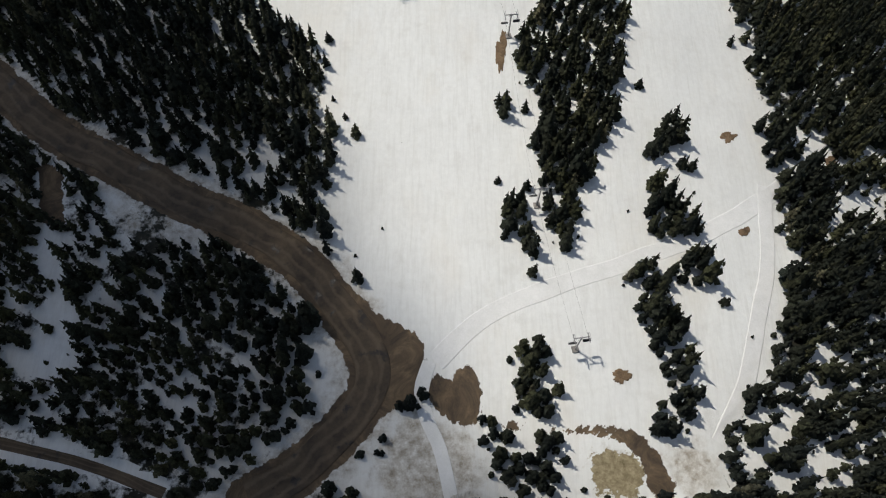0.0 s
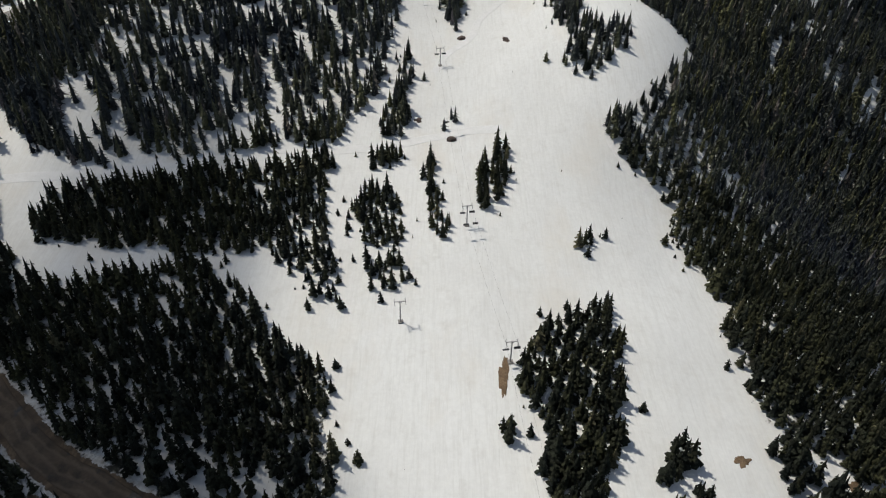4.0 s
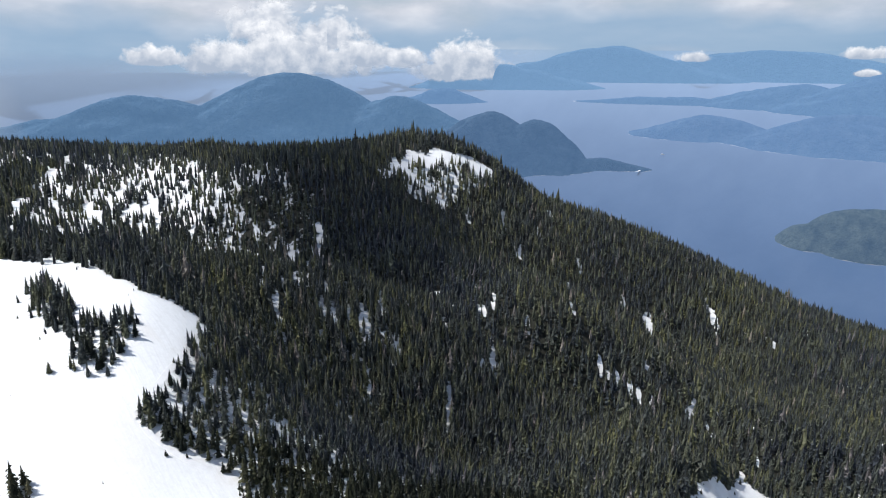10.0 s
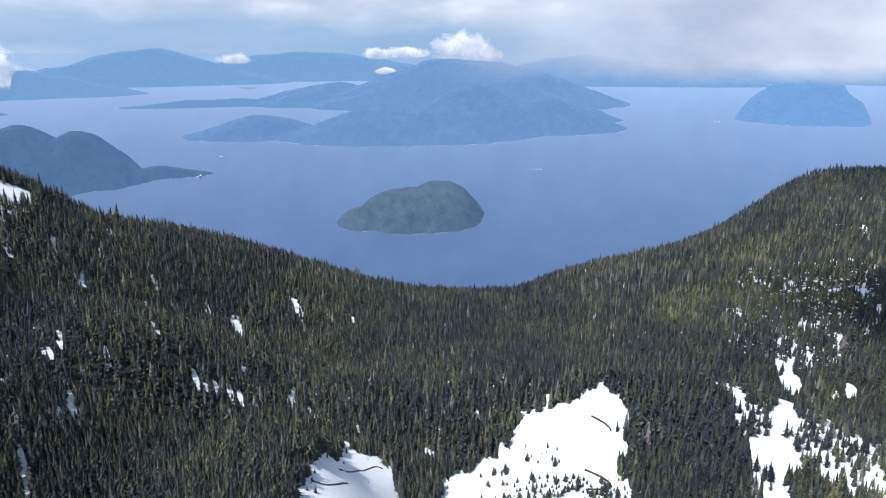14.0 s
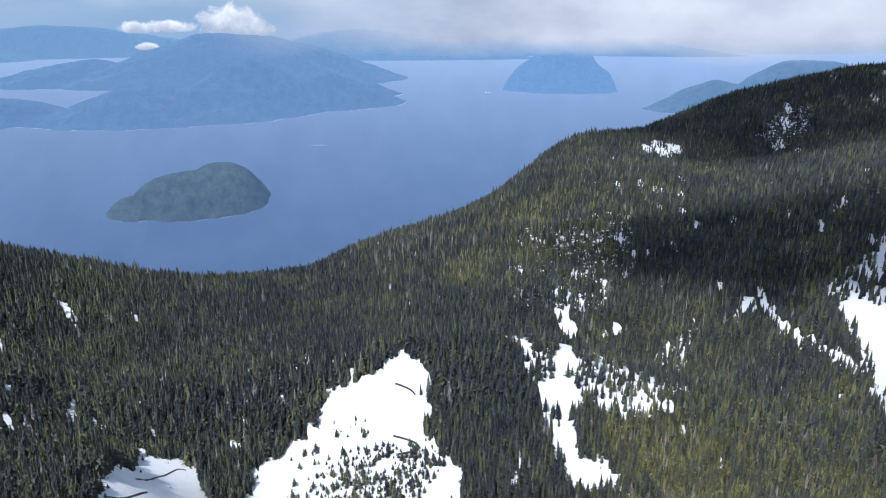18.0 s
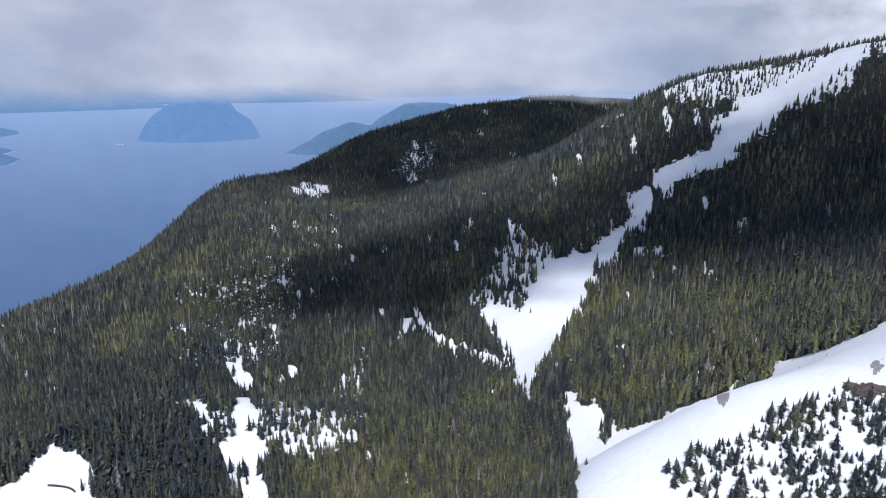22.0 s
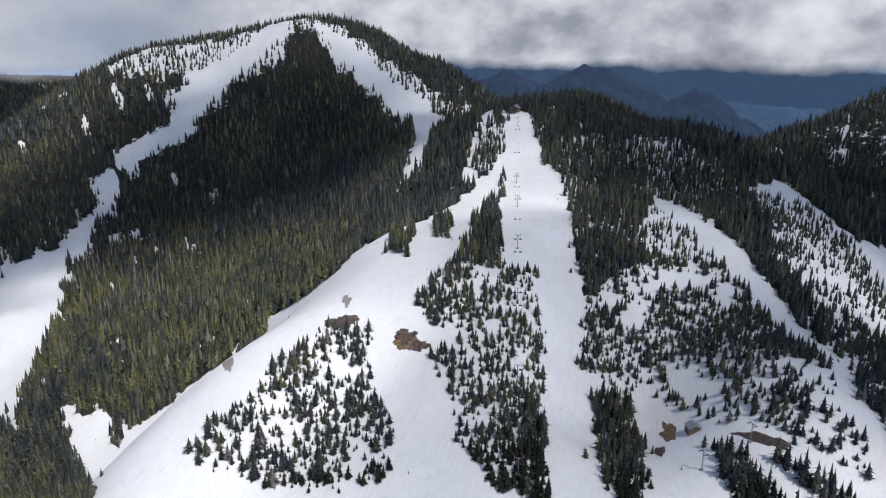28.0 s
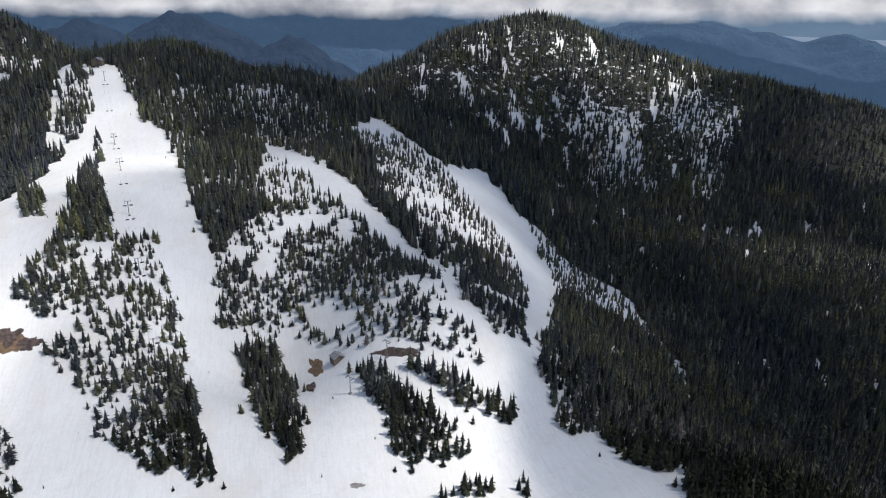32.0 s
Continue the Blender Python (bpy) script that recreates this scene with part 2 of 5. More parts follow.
# ---- plan: spot heights of the landforms (x, y, z), outlines of runs and stands (x, y) ----
SPOTS = {
  "base_area": [(-11, 52, 0), (-102, 118, 3), (-53, 88, 1), (-25, 27, -3), (-91, 30, -7), (56, 26, -3), (99, 31, -10), (118, 109, -8), (139, 164, -12), (5, 101, 3), 
    (75, 112, 1), (-74, 137, 4)],
  "lower_run": [(-32, 168, 7), (59, 177, 5), (48, 228, 11), (5, 261, 16), (-144, 232, 14), (-94, 201, 9), (-143, 188, 6), (144, 230, -16), (145, 323, -4)],
  "upper_run": [(-18, 560, 48), (43, 259, 18), (36, 358, 32), (118, 319, 29), (74, 413, 44), (-59, 375, 42), (-214, 452, 32), (-211, 328, 39), (-57, 898, 1), (332, 
    684, 19), (260, 427, -3), (126, 222, -11), (-602, 980, -48), (-352, 1355, -21), (-382, 703, -17), (-284, 801, -7)],
  "west_ridge": [(-111, 1446, -1), (71, 1498, 4), (285, 1268, -6), (462, 1053, 1), (540, 900, 4), (641, 768, 33), (756, 728, -33), (895, 640, -103), (1005, 560, 
    -169), (280, 642, -31), (223, 747, -36), (292, 448, -35), (458, 503, -49), (407, 323, -58), (209, 317, -50), (243, 215, -56), (335, 189, -53)],
  "west_forest": [(799, 726, -63), (998, 666, -146), (1178, 596, -244), (1329, 500, -343), (1459, 348, -388), (1482, 229, -363), (1513, 141, -323), (1446, -110, -238), 
    (1626, -282, -174), (530, 530, -85), (765, 474, -199), (269, 322, -45), (384, 288, -94), (639, 259, -179), (952, 127, -249), (876, -79, -186), (361, 
    146, -109), (500, 21, -125), (493, -85, -98), (274, 249, -84)],
  "north_ridges": [(2046, -473, -160), (1743, -156, -313), (2293, -996, -82), (2314, -1390, -2), (2211, -1877, 47), (1743, -1259, -78), (1199, -353, -169), (1276, -788, 
    -103), (1135, -980, 13), (1790, -774, -194), (712, -551, -130), (512, -384, -152), (673, -154, -190), (418, -101, -148), (470, 4, -148), (372, -196, 
    -126), (774, -351, -215)],
  "big_hill": [(623, -1141, 191), (918, -1031, 128), (498, -1255, 161), (765, -818, -39), (682, -556, -122), (506, -392, -138), (532, -905, 7), (418, -623, -74), 
    (379, -413, -98), (273, -383, -57), (203, -457, 20), (110, -311, 4), (460, -243, -117), (295, -299, -85)],
  "lift_hill": [(304, -953, 50), (168, -782, 88), (115, -548, 32), (71, -343, 9), (42, -259, -3), (97, -236, -14), (214, -474, 14), (229, -310, -13), (215, -224, 
    -22), (16, -680, 24), (-92, -573, 16), (-27, -334, -3), (-66, -282, 7)],
  "east_valley": [(-919, -919, -22), (-394, -919, -89), (-306, -562, -108), (-412, -503, -93), (-242, -253, 
    -66), (-190, -694, -8), (-147, -361, -23), (-94, -226, -15), (-130, -183, -5), (-11, -332, -25), (7, -222, -12)],
  "crest": [(475, -1242, 144), (423, -1229, 130), (369, -1205, 107), (311, -1159, 83), (247, -1072, 63), (191, -1002, 60), (157, -988, 84), (126, -992, 87), (96, -995, 85), (64, -988, 65), (32, -959, 48), (-13, -950, 61), (-43, -959, 52), (-98, -1045, 17), (-141, -1141, 31), (-190, -1185, 46), (-239, -1207, 63), (-287, -1227, 87), (-334, -1236, 96), (-382, -1242, 99), (-429, -1248, 111), (-473, -1243, 114), (-514, -1227, 104), (-554, -1209, 88), (-593, -1191, 72), (-636, -1168, 59)],
  "back": [(557, -1457, 89), (498, -1447, 75), (437, -1425, 52), (371, -1381, 28), (234, -1228, 5), (193, -1215, 29), (155, -1220, 32), (117, -1224, 30), (79, -1217, 10), (39, -1189, -7), (-16, -1180, 6), (-54, -1189, -3), (-119, -1274, -38), (-169, -1370, -24), (-283, -1432, 8), (-394, -1458, 41), (-504, -1466, 56), (-603, -1439, 49), (-695, -1396, 17), (-746, -1370, 4)],
  "beyond": [(0, 2300, -250), (821, 2255, -420), (1478, 1762, -560), (1638, 1147, -720), (1933, 821, -860), (2462, 434, -960), (2898, -101, -1000), (3130, -665, 
    -700), (3179, -1690, -100), (1626, -1626, -60), (1000, -1732, -120), (492, -1835, -150), (0, -1800, -160), (-518, -1932, -200), (-1090, -1556, -120), 
    (-983, -688, -150), (-689, -122, -60), (-676, 181, -30), (-613, 514, 0), (-423, 906, -20), (-544, 2028, -200), (-1773, -313, -200), (-1559, 900, 
    -120), (0, 3400, -700), (-880, 3284, -700), (-2771, 1600, -500), (-2771, -1600, -500), (-828, -3091, -300)],
}

OPEN = {
  "main_run": [(-23, 69), (-17, 74), (-23, 89), (-19, 101), (-26, 118), (-26, 131), (-32, 136), (-38, 139), (-51, 159), (-68, 179), (-87, 181), (-103, 173), (-132, 
    183), (-152, 196), (-154, 200), (-125, 197), (-87, 196), (-63, 193), (-39, 171), (-30, 158), (-30, 176), (-38, 187), (-45, 219), (-41, 245)],
  "upper_run": [(-48, 248), (-40, 259), (-41, 272), (-35, 285), (-25, 319), (-20, 358), (-22, 384), (-38, 524), (-26, 816), (20, 526), (43, 452), (75, 419), (90, 
    390), (102, 348), (124, 333), (100, 286), (78, 265), (70, 261), (69, 247), (81, 228), (88, 213), (85, 195), (88, 166), (89, 157), (92, 130), (21, 
    154), (-30, 158)],
  "middle_run": [(-53, 166), (-32, 171), (86, 195), (89, 157), (91, 142), (92, 130), (91, 105), (91, 146), (92, 126), (90, 105), (92, 97), (92, 80), (86, 64), (80, 
    49), (73, 38), (68, 31), (58, 28), (51, 30), (36, 33), (30, 34), (12, 35), (11, 46), (3, 41), (-2, 47), (-21, 66), (-17, 74), (-23, 89), (-19, 101), 
    (-26, 118), (-26, 131)],
  "traverse_west": [(-40, 259), (-63, 257), (-96, 247), (-126, 244), (-140, 239), (-165, 232), (-163, 227), (-139, 216), (-116, 224), (-90, 227), (-58, 235), (-37, 237)],
  "traverse_top": [(-170, 234), (-156, 232), (-138, 236), (-108, 246), (-102, 229), (-138, 215), (-164, 222)],
  "clear_west": [(-191, 278), (-183, 271), (-170, 252), (-147, 241), (-139, 218), (-148, 212), (-141, 199), (-122, 196), (-120, 176), (-146, 186)],
  "road_cut": [(-209, 314), (-198, 326), (-190, 338), (-176, 366), (-156, 397), (-121, 388), (-92, 402), (-76, 423), (-64, 466), (-71, 495), (-92, 476), (-111, 
    460), (-129, 442), (-163, 447), (-167, 427), (-199, 452), (-185, 390), (-195, 355), (-220, 336)],
  "spur_east": [(78, 87), (92, 99), (108, 108), (130, 111), (131, 118), (115, 113), (107, 119), (102, 127), (91, 125), (88, 103), (77, 88)],
  "road_south": [(-9, 39), (0, 40), (11, 34), (15, 19), (-36, 20), (-21, 32)],
  "pond_clearing": [(-98, 82), (-82, 83), (-92, 79), (-91, 67), (-88, 56), (-88, 48), (-103, 47), (-96, 56), (-96, 67)],
  "road_side": [(-29, 55), (-22, 56), (-17, 47), (-26, 33), (-41, 19), (-47, 21), (-33, 29), (-26, 39)],
  "lower_track": [(-99, 34), (-78, 28), (-58, 24), (-59, 20), (-76, 23), (-98, 29)],
  "village_edge": [(13, 36), (54, 34), (64, 31), (68, 20), (17, 19), (11, 28)],
  "hilltop": [(506, 707), (548, 726), (626, 735), (687, 709), (674, 685), (644, 674), (637, 698), (598, 700), (544, 699), (514, 688)],
  "bog_west": [(228, 128), (304, 156), (438, 196), (440, 165), (424, 148), (336, 112), (324, 112)],
  "bog_east": [(544, 6), (515, -1), (506, -16), (498, -12), (496, 1), (486, -12), (480, -4), (462, -16), (445, -28), (354, -33), (328, 110), (445, 117), (480, 89), (493, 73), (513, 70), (518, 47), (532, 29)],
  "creek": [(522, -117), (760, -190), (500, -126), (482, -113), (474, -120), (466, -120), (458, -109), (447, -116), (437, -120), (423, -131), (400, -141), (406, -111), (435, -104), (449, -97), (458, -102), (471, -96), (477, -86), (487, -106)],
  "gully_run": [(704, -1162), (654, -1162), (634, -1106), (647, -1065), (647, -1038), (676, -994), (683, -976), (693, -935), (704, -896), (738, -870), (765, -836), (748, -805), (728, -772), (731, -740), (675, -658), (678, -629), (616, -564), (569, -491), (526, -425), (466, -361), (585, -434), (670, -467), (743, -495), (762, -512), (660, -511), (744, -586), (772, -628), (726, -664), (762, -748), (766, -783), (797, -807), (795, -861), (804, -883), (758, -899), (737, -928), (765, -954), (750, -984), (758, -1008), (724, -1036), (690, -1078)],
  "summit_run": [(528, -1134), (442, -1073), (350, -1016), (323, -982), (260, -754), (252, -677), (265, -665), (308, -829), (356, -950), (455, -1028), (538, -1082), (613, -1138)],
  "gully_foot": [(444, -381), (388, -378), (348, -333), (355, -364), (327, -408), (310, -440), (138, -196), (200, -182), (366, -327)],
  "east_bowl": [(437, -381), (383, -371), (347, -338), (346, -371), (223, -292), (293, -461), (213, -423), (242, -524), (194, -483), (175, -565), (172, -616), (160, 
    -665), (181, -779), (151, -779), (116, -665), (90, -640), (51, -432), (43, -406), (14, -463), (16, -680), (1, -680), (-49, -526), (-76, -435), (-84, 
    -328), (-94, -302), (-71, -713), (-104, -769), (-123, -749), (-159, -662), (-216, -717), (-222, -656), (-254, -639), (-260, -590), (-307, -574), 
    (-257, -382), (-217, -302), (-157, -219), (-103, -135), (86, -194), (74, -180), (198, -179)],
  "lift_side_run": [(172, -615), (194, -665), (201, -726), (255, -975), (197, -792), (183, -703), (176, -652), (159, -612)],
  "lift_side": [(184, -667), (244, -972), (191, -788), (176, -661), (184, -650), (192, -646)],
  "east_run": [(17, -685), (-3, -676), (-46, -524), (-75, -460), (-88, -379), (-88, -302), (-100, -286), (-85, -266), (-74, -295), (-59, -362), (-36, -459), (-1, 
    -531)],
  "spur_clearing": [(102, 89), (115, 98), (128, 105), (125, 93), (114, 93), (103, 84)],
  "cut_line": [(818, -394), (858, -460), (776, -449), (688, -445), (587, -435), (579, -425), (672, -434), (757, -437), (836, -449), (810, -402)],
  "creek_arm": [(848, -179), (848, -194), (792, -198), (769, -179)],
  "creek_glade": [(524, -75), (533, -94), (512, -93), (510, -76)],
  "slide_strip": [(803, -232), (826, -277), (812, -273), (788, -233)],
  "ridge_glade": [(769, 502), (789, 496), (740, 462), (732, 474)],
  "ridge_slide": [(894, 482), (902, 463), (864, 439), (854, 446)],
  "east_edge": [(69, 263), (80, 241), (93, 231), (88, 198), (97, 183), (93, 166), (92, 143), (92, 123), (94, 105), (82, 111), (76, 156), (78, 213), (64, 263)],
}

ISLE = {
  "a": [(55, 173), (57, 166), (56, 149), (53, 134), (47, 116), (40, 98), (35, 94), (28, 96), (29, 115), (27, 127), (24, 141), (30, 152), (40, 161)],
  "b": [(29, 96), (35, 96), (35, 77), (31, 72), (29, 83)],
  "c": [(18, 93), (22, 94), (25, 75), (22, 75), (18, 84)],
  "d": [(16, 129), (19, 131), (20, 116), (17, 115)],
  "e": [(57, 105), (64, 120), (69, 118), (68, 110), (63, 106), (58, 103)],
  "f": [(55, 92), (63, 94), (71, 88), (68, 84), (62, 82), (54, 80)],
  "g": [(47, 70), (53, 73), (71, 79), (69, 70), (64, 69), (57, 68), (50, 68)],
  "g2": [(49, 68), (57, 68), (61, 60), (63, 49), (61, 44), (57, 45), (53, 45), (51, 52)],
  "h": [(52, 43), (63, 43), (61, 38), (56, 32), (51, 32)],
  "i": [(23, 55), (26, 54), (27, 47), (30, 36), (27, 34), (18, 36), (18, 41), (20, 47)],
  "j": [(11, 38), (16, 39), (17, 34), (11, 30)],
  "k": [(14, 32), (28, 33), (32, 29), (29, 24), (17, 22), (12, 24)],
  "l": [(17, 23), (27, 24), (28, 19), (17, 19)],
  "m": [(-27, 231), (-17, 226), (-12, 198), (-26, 195), (-35, 216)],
  "n": [(-28, 191), (-13, 186), (-12, 176), (-15, 171), (-23, 172)],
  "o": [(-3, 253), (0, 223), (4, 204), (2, 198), (-4, 201), (-5, 243)],
  "p": [(13, 237), (24, 253), (29, 250), (24, 222), (16, 214)],
  "q": [(53, 208), (54, 202), (49, 194), (49, 201)],
  "r": [(-29, 250), (-18, 249), (-19, 242), (-28, 242)],
  "s": [(-15, 323), (-12, 306), (-16, 264), (-26, 263), (-23, 286)],
  "t": [(4, 277), (10, 274), (5, 265), (2, 270)],
  "u": [(-7, 477), (19, 494), (31, 427), (39, 404), (35, 388), (19, 393), (6, 399), (-7, 432)],
  "u2": [(3, 395), (19, 390), (9, 363), (6, 342), (1, 357)],
  "v": [(54, 384), (66, 385), (67, 335), (73, 319), (86, 323), (85, 305), (71, 292), (56, 287), (54, 299), (59, 315), (54, 354)],
  "w": [(111, 298), (73, 264), (75, 243), (98, 234), (92, 251), (87, 262)],
  "x": [(-24, -297), (-34, -288), (-44, -272), (-53, -252), (-63, -242), (-68, -227), (-37, -226), (-36, -248), (-30, -269)],
  "y": [(-48, -281), (-57, -276), (-71, -264), (-86, -255), (-93, -249), (-88, -240), (-77, -246), (-69, -250), (-56, -269)],
  "z": [(29, -353), (8, -349), (-3, -261), (3, -230), (15, -263)],
  "aa": [(52, -294), (43, -278), (29, -223), (39, -228), (47, -263)],
  "ab": [(149, -648), (94, -402), (121, -391), (124, -448), (141, -567)],
  "ac": [(190, -462), (165, -444), (151, -396), (168, -408)],
  "ad": [(176, -522), (145, -468), (133, -431), (145, -430)],
  "ae": [(28, -349), (14, -358), (0, -309), (0, -252), (14, -254)],
  "af": [(56, -304), (45, -289), (35, -234), (44, -235), (49, -261)],
  "ag": [(-52, -210), (-66, -212), (-71, -202), (-49, -208)],
  "am": [(-112, -272), (-126, -301), (-179, -413), (-196, -449), (-224, -457), (-238, -418), (-238, -378), (-231, -352), (-179, -266), (-110, -232), (-109, -253)],
  "ah": [(-81, -212), (-85, -205), (-83, -198), (-77, -200)],
  "ai": [(119, -741), (87, -777), (1, -836), (-72, -754), (-66, -683), (-28, -560), (0, -660), (13, -665), (14, -466), (40, -408), (49, -426), (63, -518), 
    (104, -678)],
  "aj": [(205, -768), (173, -757), (159, -685), (164, -647), (182, -657)],
  "ak": [(144, -755), (128, -740), (127, -713), (142, -735)],
  "al": [(151, -779), (130, -753), (124, -720), (135, -715)],
  "ap": [(22, 72), (25, 72), (25, 69), (22, 69)],
  "e2": [(64, 102), (70, 105), (71, 102), (66, 99)],
  "f0": [(56, 98), (62, 99), (59, 94), (55, 94)],
  "an": [(40, 29), (43, 29), (42, 26), (40, 27)],
  "ao": [(51, 30), (56, 30), (55, 27), (51, 27)],
  "aq": [(90, 118), (101, 124), (102, 112), (92, 104), (88, 103)],
  "ar": [(-143, 182), (-124, 179), (-106, 183), (-84, 189), (-62, 171), (-47, 154), (-53, 143), (-80, 151), (-136, 164)],
  "as": [(-146, 224), (-119, 230), (-80, 240), (-43, 249), (-42, 223), (-41, 197), (-31, 166), (-38, 171), (-61, 191), (-91, 194), (-134, 198)],
  "at": [(-125, -282), (-180, -367), (-254, -451), (-239, -353), (-202, -280), (-151, -205), (-134, -196), (-125, -210), (-124, -246)],
}

YOUNG = {
  "m": [(418, 96), (462, 87), (470, 44), (469, -12), (450, -20), (428, 0)],
  "a": [(187, -228), (183, -289), (168, -325), (145, -322), (112, -264), (100, -232), (139, -218), (176, -217)],
  "b": [(129, -348), (126, -395), (70, -415), (53, -345), (51, -304), (43, -238), (58, -235), (88, -292)],
  "c": [(12, -589), (-16, -512), (-44, -466), (-67, -413), (-76, -328), (-86, -286), (-85, -273), (-65, -279), (-33, -310), (-1, -359), (29, -365), (42, 
    -378), (44, -409), (19, -447), (10, -492)],
  "d": [(-82, -715), (-113, -728), (-154, -644), (-165, -561), (-175, -510), (-146, -389), (-111, -295), (-98, -290), (-94, -305), (-98, -391), (-83, -464), 
    (-57, -510), (-43, -536)],
  "e": [(-232, -686), (-276, -675), (-298, -624), (-285, -499), (-246, -383), (-182, -279), (-117, -242), (-115, -273), (-127, -308), (-188, -417), (-223, 
    -568)],
  "f": [(7, -589), (-38, -479), (-63, -389), (-71, -306), (-90, -280), (-66, -280), (-1, -359), (40, -363), (45, -414), (12, -448)],
  "g": [(131, -352), (118, -386), (92, -396), (65, -403), (55, -335), (57, -294), (53, -228), (75, -257), (93, -295)],
  "h": [(-18, 33), (0, 37), (2, 19), (-25, 20), (-23, 26)],
  "i": [(-99, 32), (-60, 24), (-97, 24)],
  "l": [(109, 293), (105, 212), (87, 209), (84, 243), (74, 255)],
  "n": [(487, 68), (488, 36), (477, 34), (477, 67)],
  "e2": [(-217, -514), (-267, -551), (-283, -505), (-277, -432), (-229, -348), (-235, -412), (-220, -448), (-189, -437)],
}

SPARSE = {
  "ridge": [(114, 1127), (172, 1212), (349, 1131), (346, 981), (358, 672), (338, 656), (309, 675), (281, 620), (155, 433), (85, 369), (72, 418), (49, 498), (121, 868), (166, 957), (187, 1031)],
  "ridge_west": [(-115, 916), (-105, 1020), (-60, 1003), (-47, 861), (-90, 848)],
  "west_face": [(314, 710), (376, 651), (264, 360), (129, 208), (94, 214), (148, 344)],
  "hilltop": [(663, 676), (502, 635), (512, 683), (475, 696)],
  "slope_west": [(-44, 272), (-25, 319), (-20, 358), (-25, 406), (-53, 468), (-98, 434), (-144, 360), (-170, 317), (-180, 275), (-130, 242), (-88, 253)],
  "plateau": [(-195, 285), (-188, 339), (-211, 472), (-114, 425), (-62, 484), (-76, 533), (-171, 439), (-335, 591), (-210, 316)],
  "run_edge": [(72, 280), (94, 288), (134, 267), (133, 211), (80, 194), (83, 222)],
  "east_face": [(-410, -3496), (-259, -1215), (-466, -1232), (-781, -1118), (-675, -916), (-552, -825), (-458, -968), (-249, -1008), (-164, -995)],
  "hill_face": [(912, -1025), (627, -1151), (491, -1227), (288, -758), (489, -840), (711, -823)],
  "crown": [(941, -1020), (705, -1151), (578, -1186), (226, -998), (260, -1001), (340, -984), (534, -1091), (648, -1151), (607, -1035), (762, -995), (872, -979)],
  "bump": [(1269, -206), (1226, -389), (987, -330), (836, -229), (836, -142), (908, -122)],
  "pocket": [(-605, -1090), (-649, -1094), (-657, -1044), (-681, -957), (-606, -845), (-528, -784), (-585, -926), (-581, -1000)],
  "spots_e": [(-443, -1028), (-551, -1016), (-495, -858), (-420, -895)],
  "base_e": [(70, 31), (88, 52), (121, 76), (107, 21), (68, 20)],
  "bank": [(-74, 133), (-48, 109), (-30, 88), (-20, 78), (-23, 74), (-42, 93), (-73, 109)],
  "gully_side": [(803, -511), (839, -565), (856, -608), (948, -685), (892, -679), (780, -645), (745, -587), (660, -511), (653, -471), (749, -503)],
  "creek_flecks": [(548, -70), (802, -347), (508, -235), (445, -154), (472, -126), (493, -86)],
  "far_face": [(1935, -942), (2027, -1071), (2011, -1154), (1857, -1076), (1718, -913)],
  "creek_meadow": [(520, -150), (746, -255), (498, -177), (480, -141)],
  "creek_strip": [(470, -126), (471, -169), (493, -188), (458, -193), (456, -165), (464, -133)],
  "far_slide": [(1843, -591), (1916, -666), (1892, -749), (1796, -657)],
}

# Yellow-green stands: sunshine on the slopes and lighter species, both painted as tone.
SUNLIT_CEDAR_STANDS = {
  "bump": [(1086, -38), (1280, -219), (1304, -350), (1137, -350), (959, -274), (840, -134), (893, -58)],
  "valley": [(462, -160), (637, -424), (450, -365), (221, -198), (294, -217), (434, -124)],
  "hill_foot": [(662, -567), (584, -732), (342, -676), (179, -336), (224, -291), (499, -418)],
  "gap_foot": [(1278, -46), (1430, -204), (1277, -317), (1070, -161)],
}

PATCHES = {
    "mud": [(19.4, 139.3, 1.6, 0.0, 0.2, 7.8), (81.2, 114.0, 2.7, 0.3, 0.4, 2.1), (44.0, 46.1, 3.0, 0.1, 0.2, 2.0), (81.2, 85.3, 1.6, 0.2, 0.3, 1.6), (112.4, 110.9, 2.1, 0.3, 0.4, 1.5), (-10.4, -323.8, -3.5, 5.1, -0.5, -7.9), (124.4, -319.6, -6.9, 0.5, 1.2, -5.1)],
    "scree": [(213.7, -291.7, -5.7, 3.5, 8.5, -12.1), (171.1, -347.8, -3.5, 0.5, 4.4, -9.4), (-19.5, -219.7, -3.7, 0.5, -0.2, -1.6), (212.7, -291.0, -6.4, 4.3, 8.1, -12.2)],
    "rock": [(162.3, -327.1, -9.5, -1.6, 2.9, -6.2), (125.8, -322.7, -5.9, -1.3, 2.3, -6.0), (116.1, -317.8, -6.9, -1.6, 1.6, -4.3), (-7.6, -302.1, -2.1, 3.5, -0.3, -8.2), (-46.5, -290.8, -9.5, 7.3, -0.4, -2.3), (17.0, -310.5, -5.7, -1.5, 0.3, -8.6), (10.2, 335.8, 2.0, -0.2, 0.0, 1.8), (-9.2, 274.4, 1.5, 0.0, -0.0, 1.7), (5.0, 260.1, 1.9, -0.1, 0.0, 1.5), (25.7, 409.0, 2.0, -0.4, 0.2, 2.0), (31.2, 326.8, 1.5, -1.1, 0.2, 1.8)],
}

ROAD = [(-132, 137.8), (-119.6, 127), (-107.9, 116.8), (-95.5, 108.1), (-84, 102.3), (-63.3, 91.3), (-46.6, 84.3), (-32.9, 75.3), (-23.9, 64.9), (-16.5, 
    54.4), (-13.6, 47.6), (-14.6, 41.1), (-20.7, 33.2), (-29.1, 25.1), (-39.9, 19.3)]

TRACK = [(-101.5, 32.3), (-78.3, 27.1), (-59.1, 20.6)]

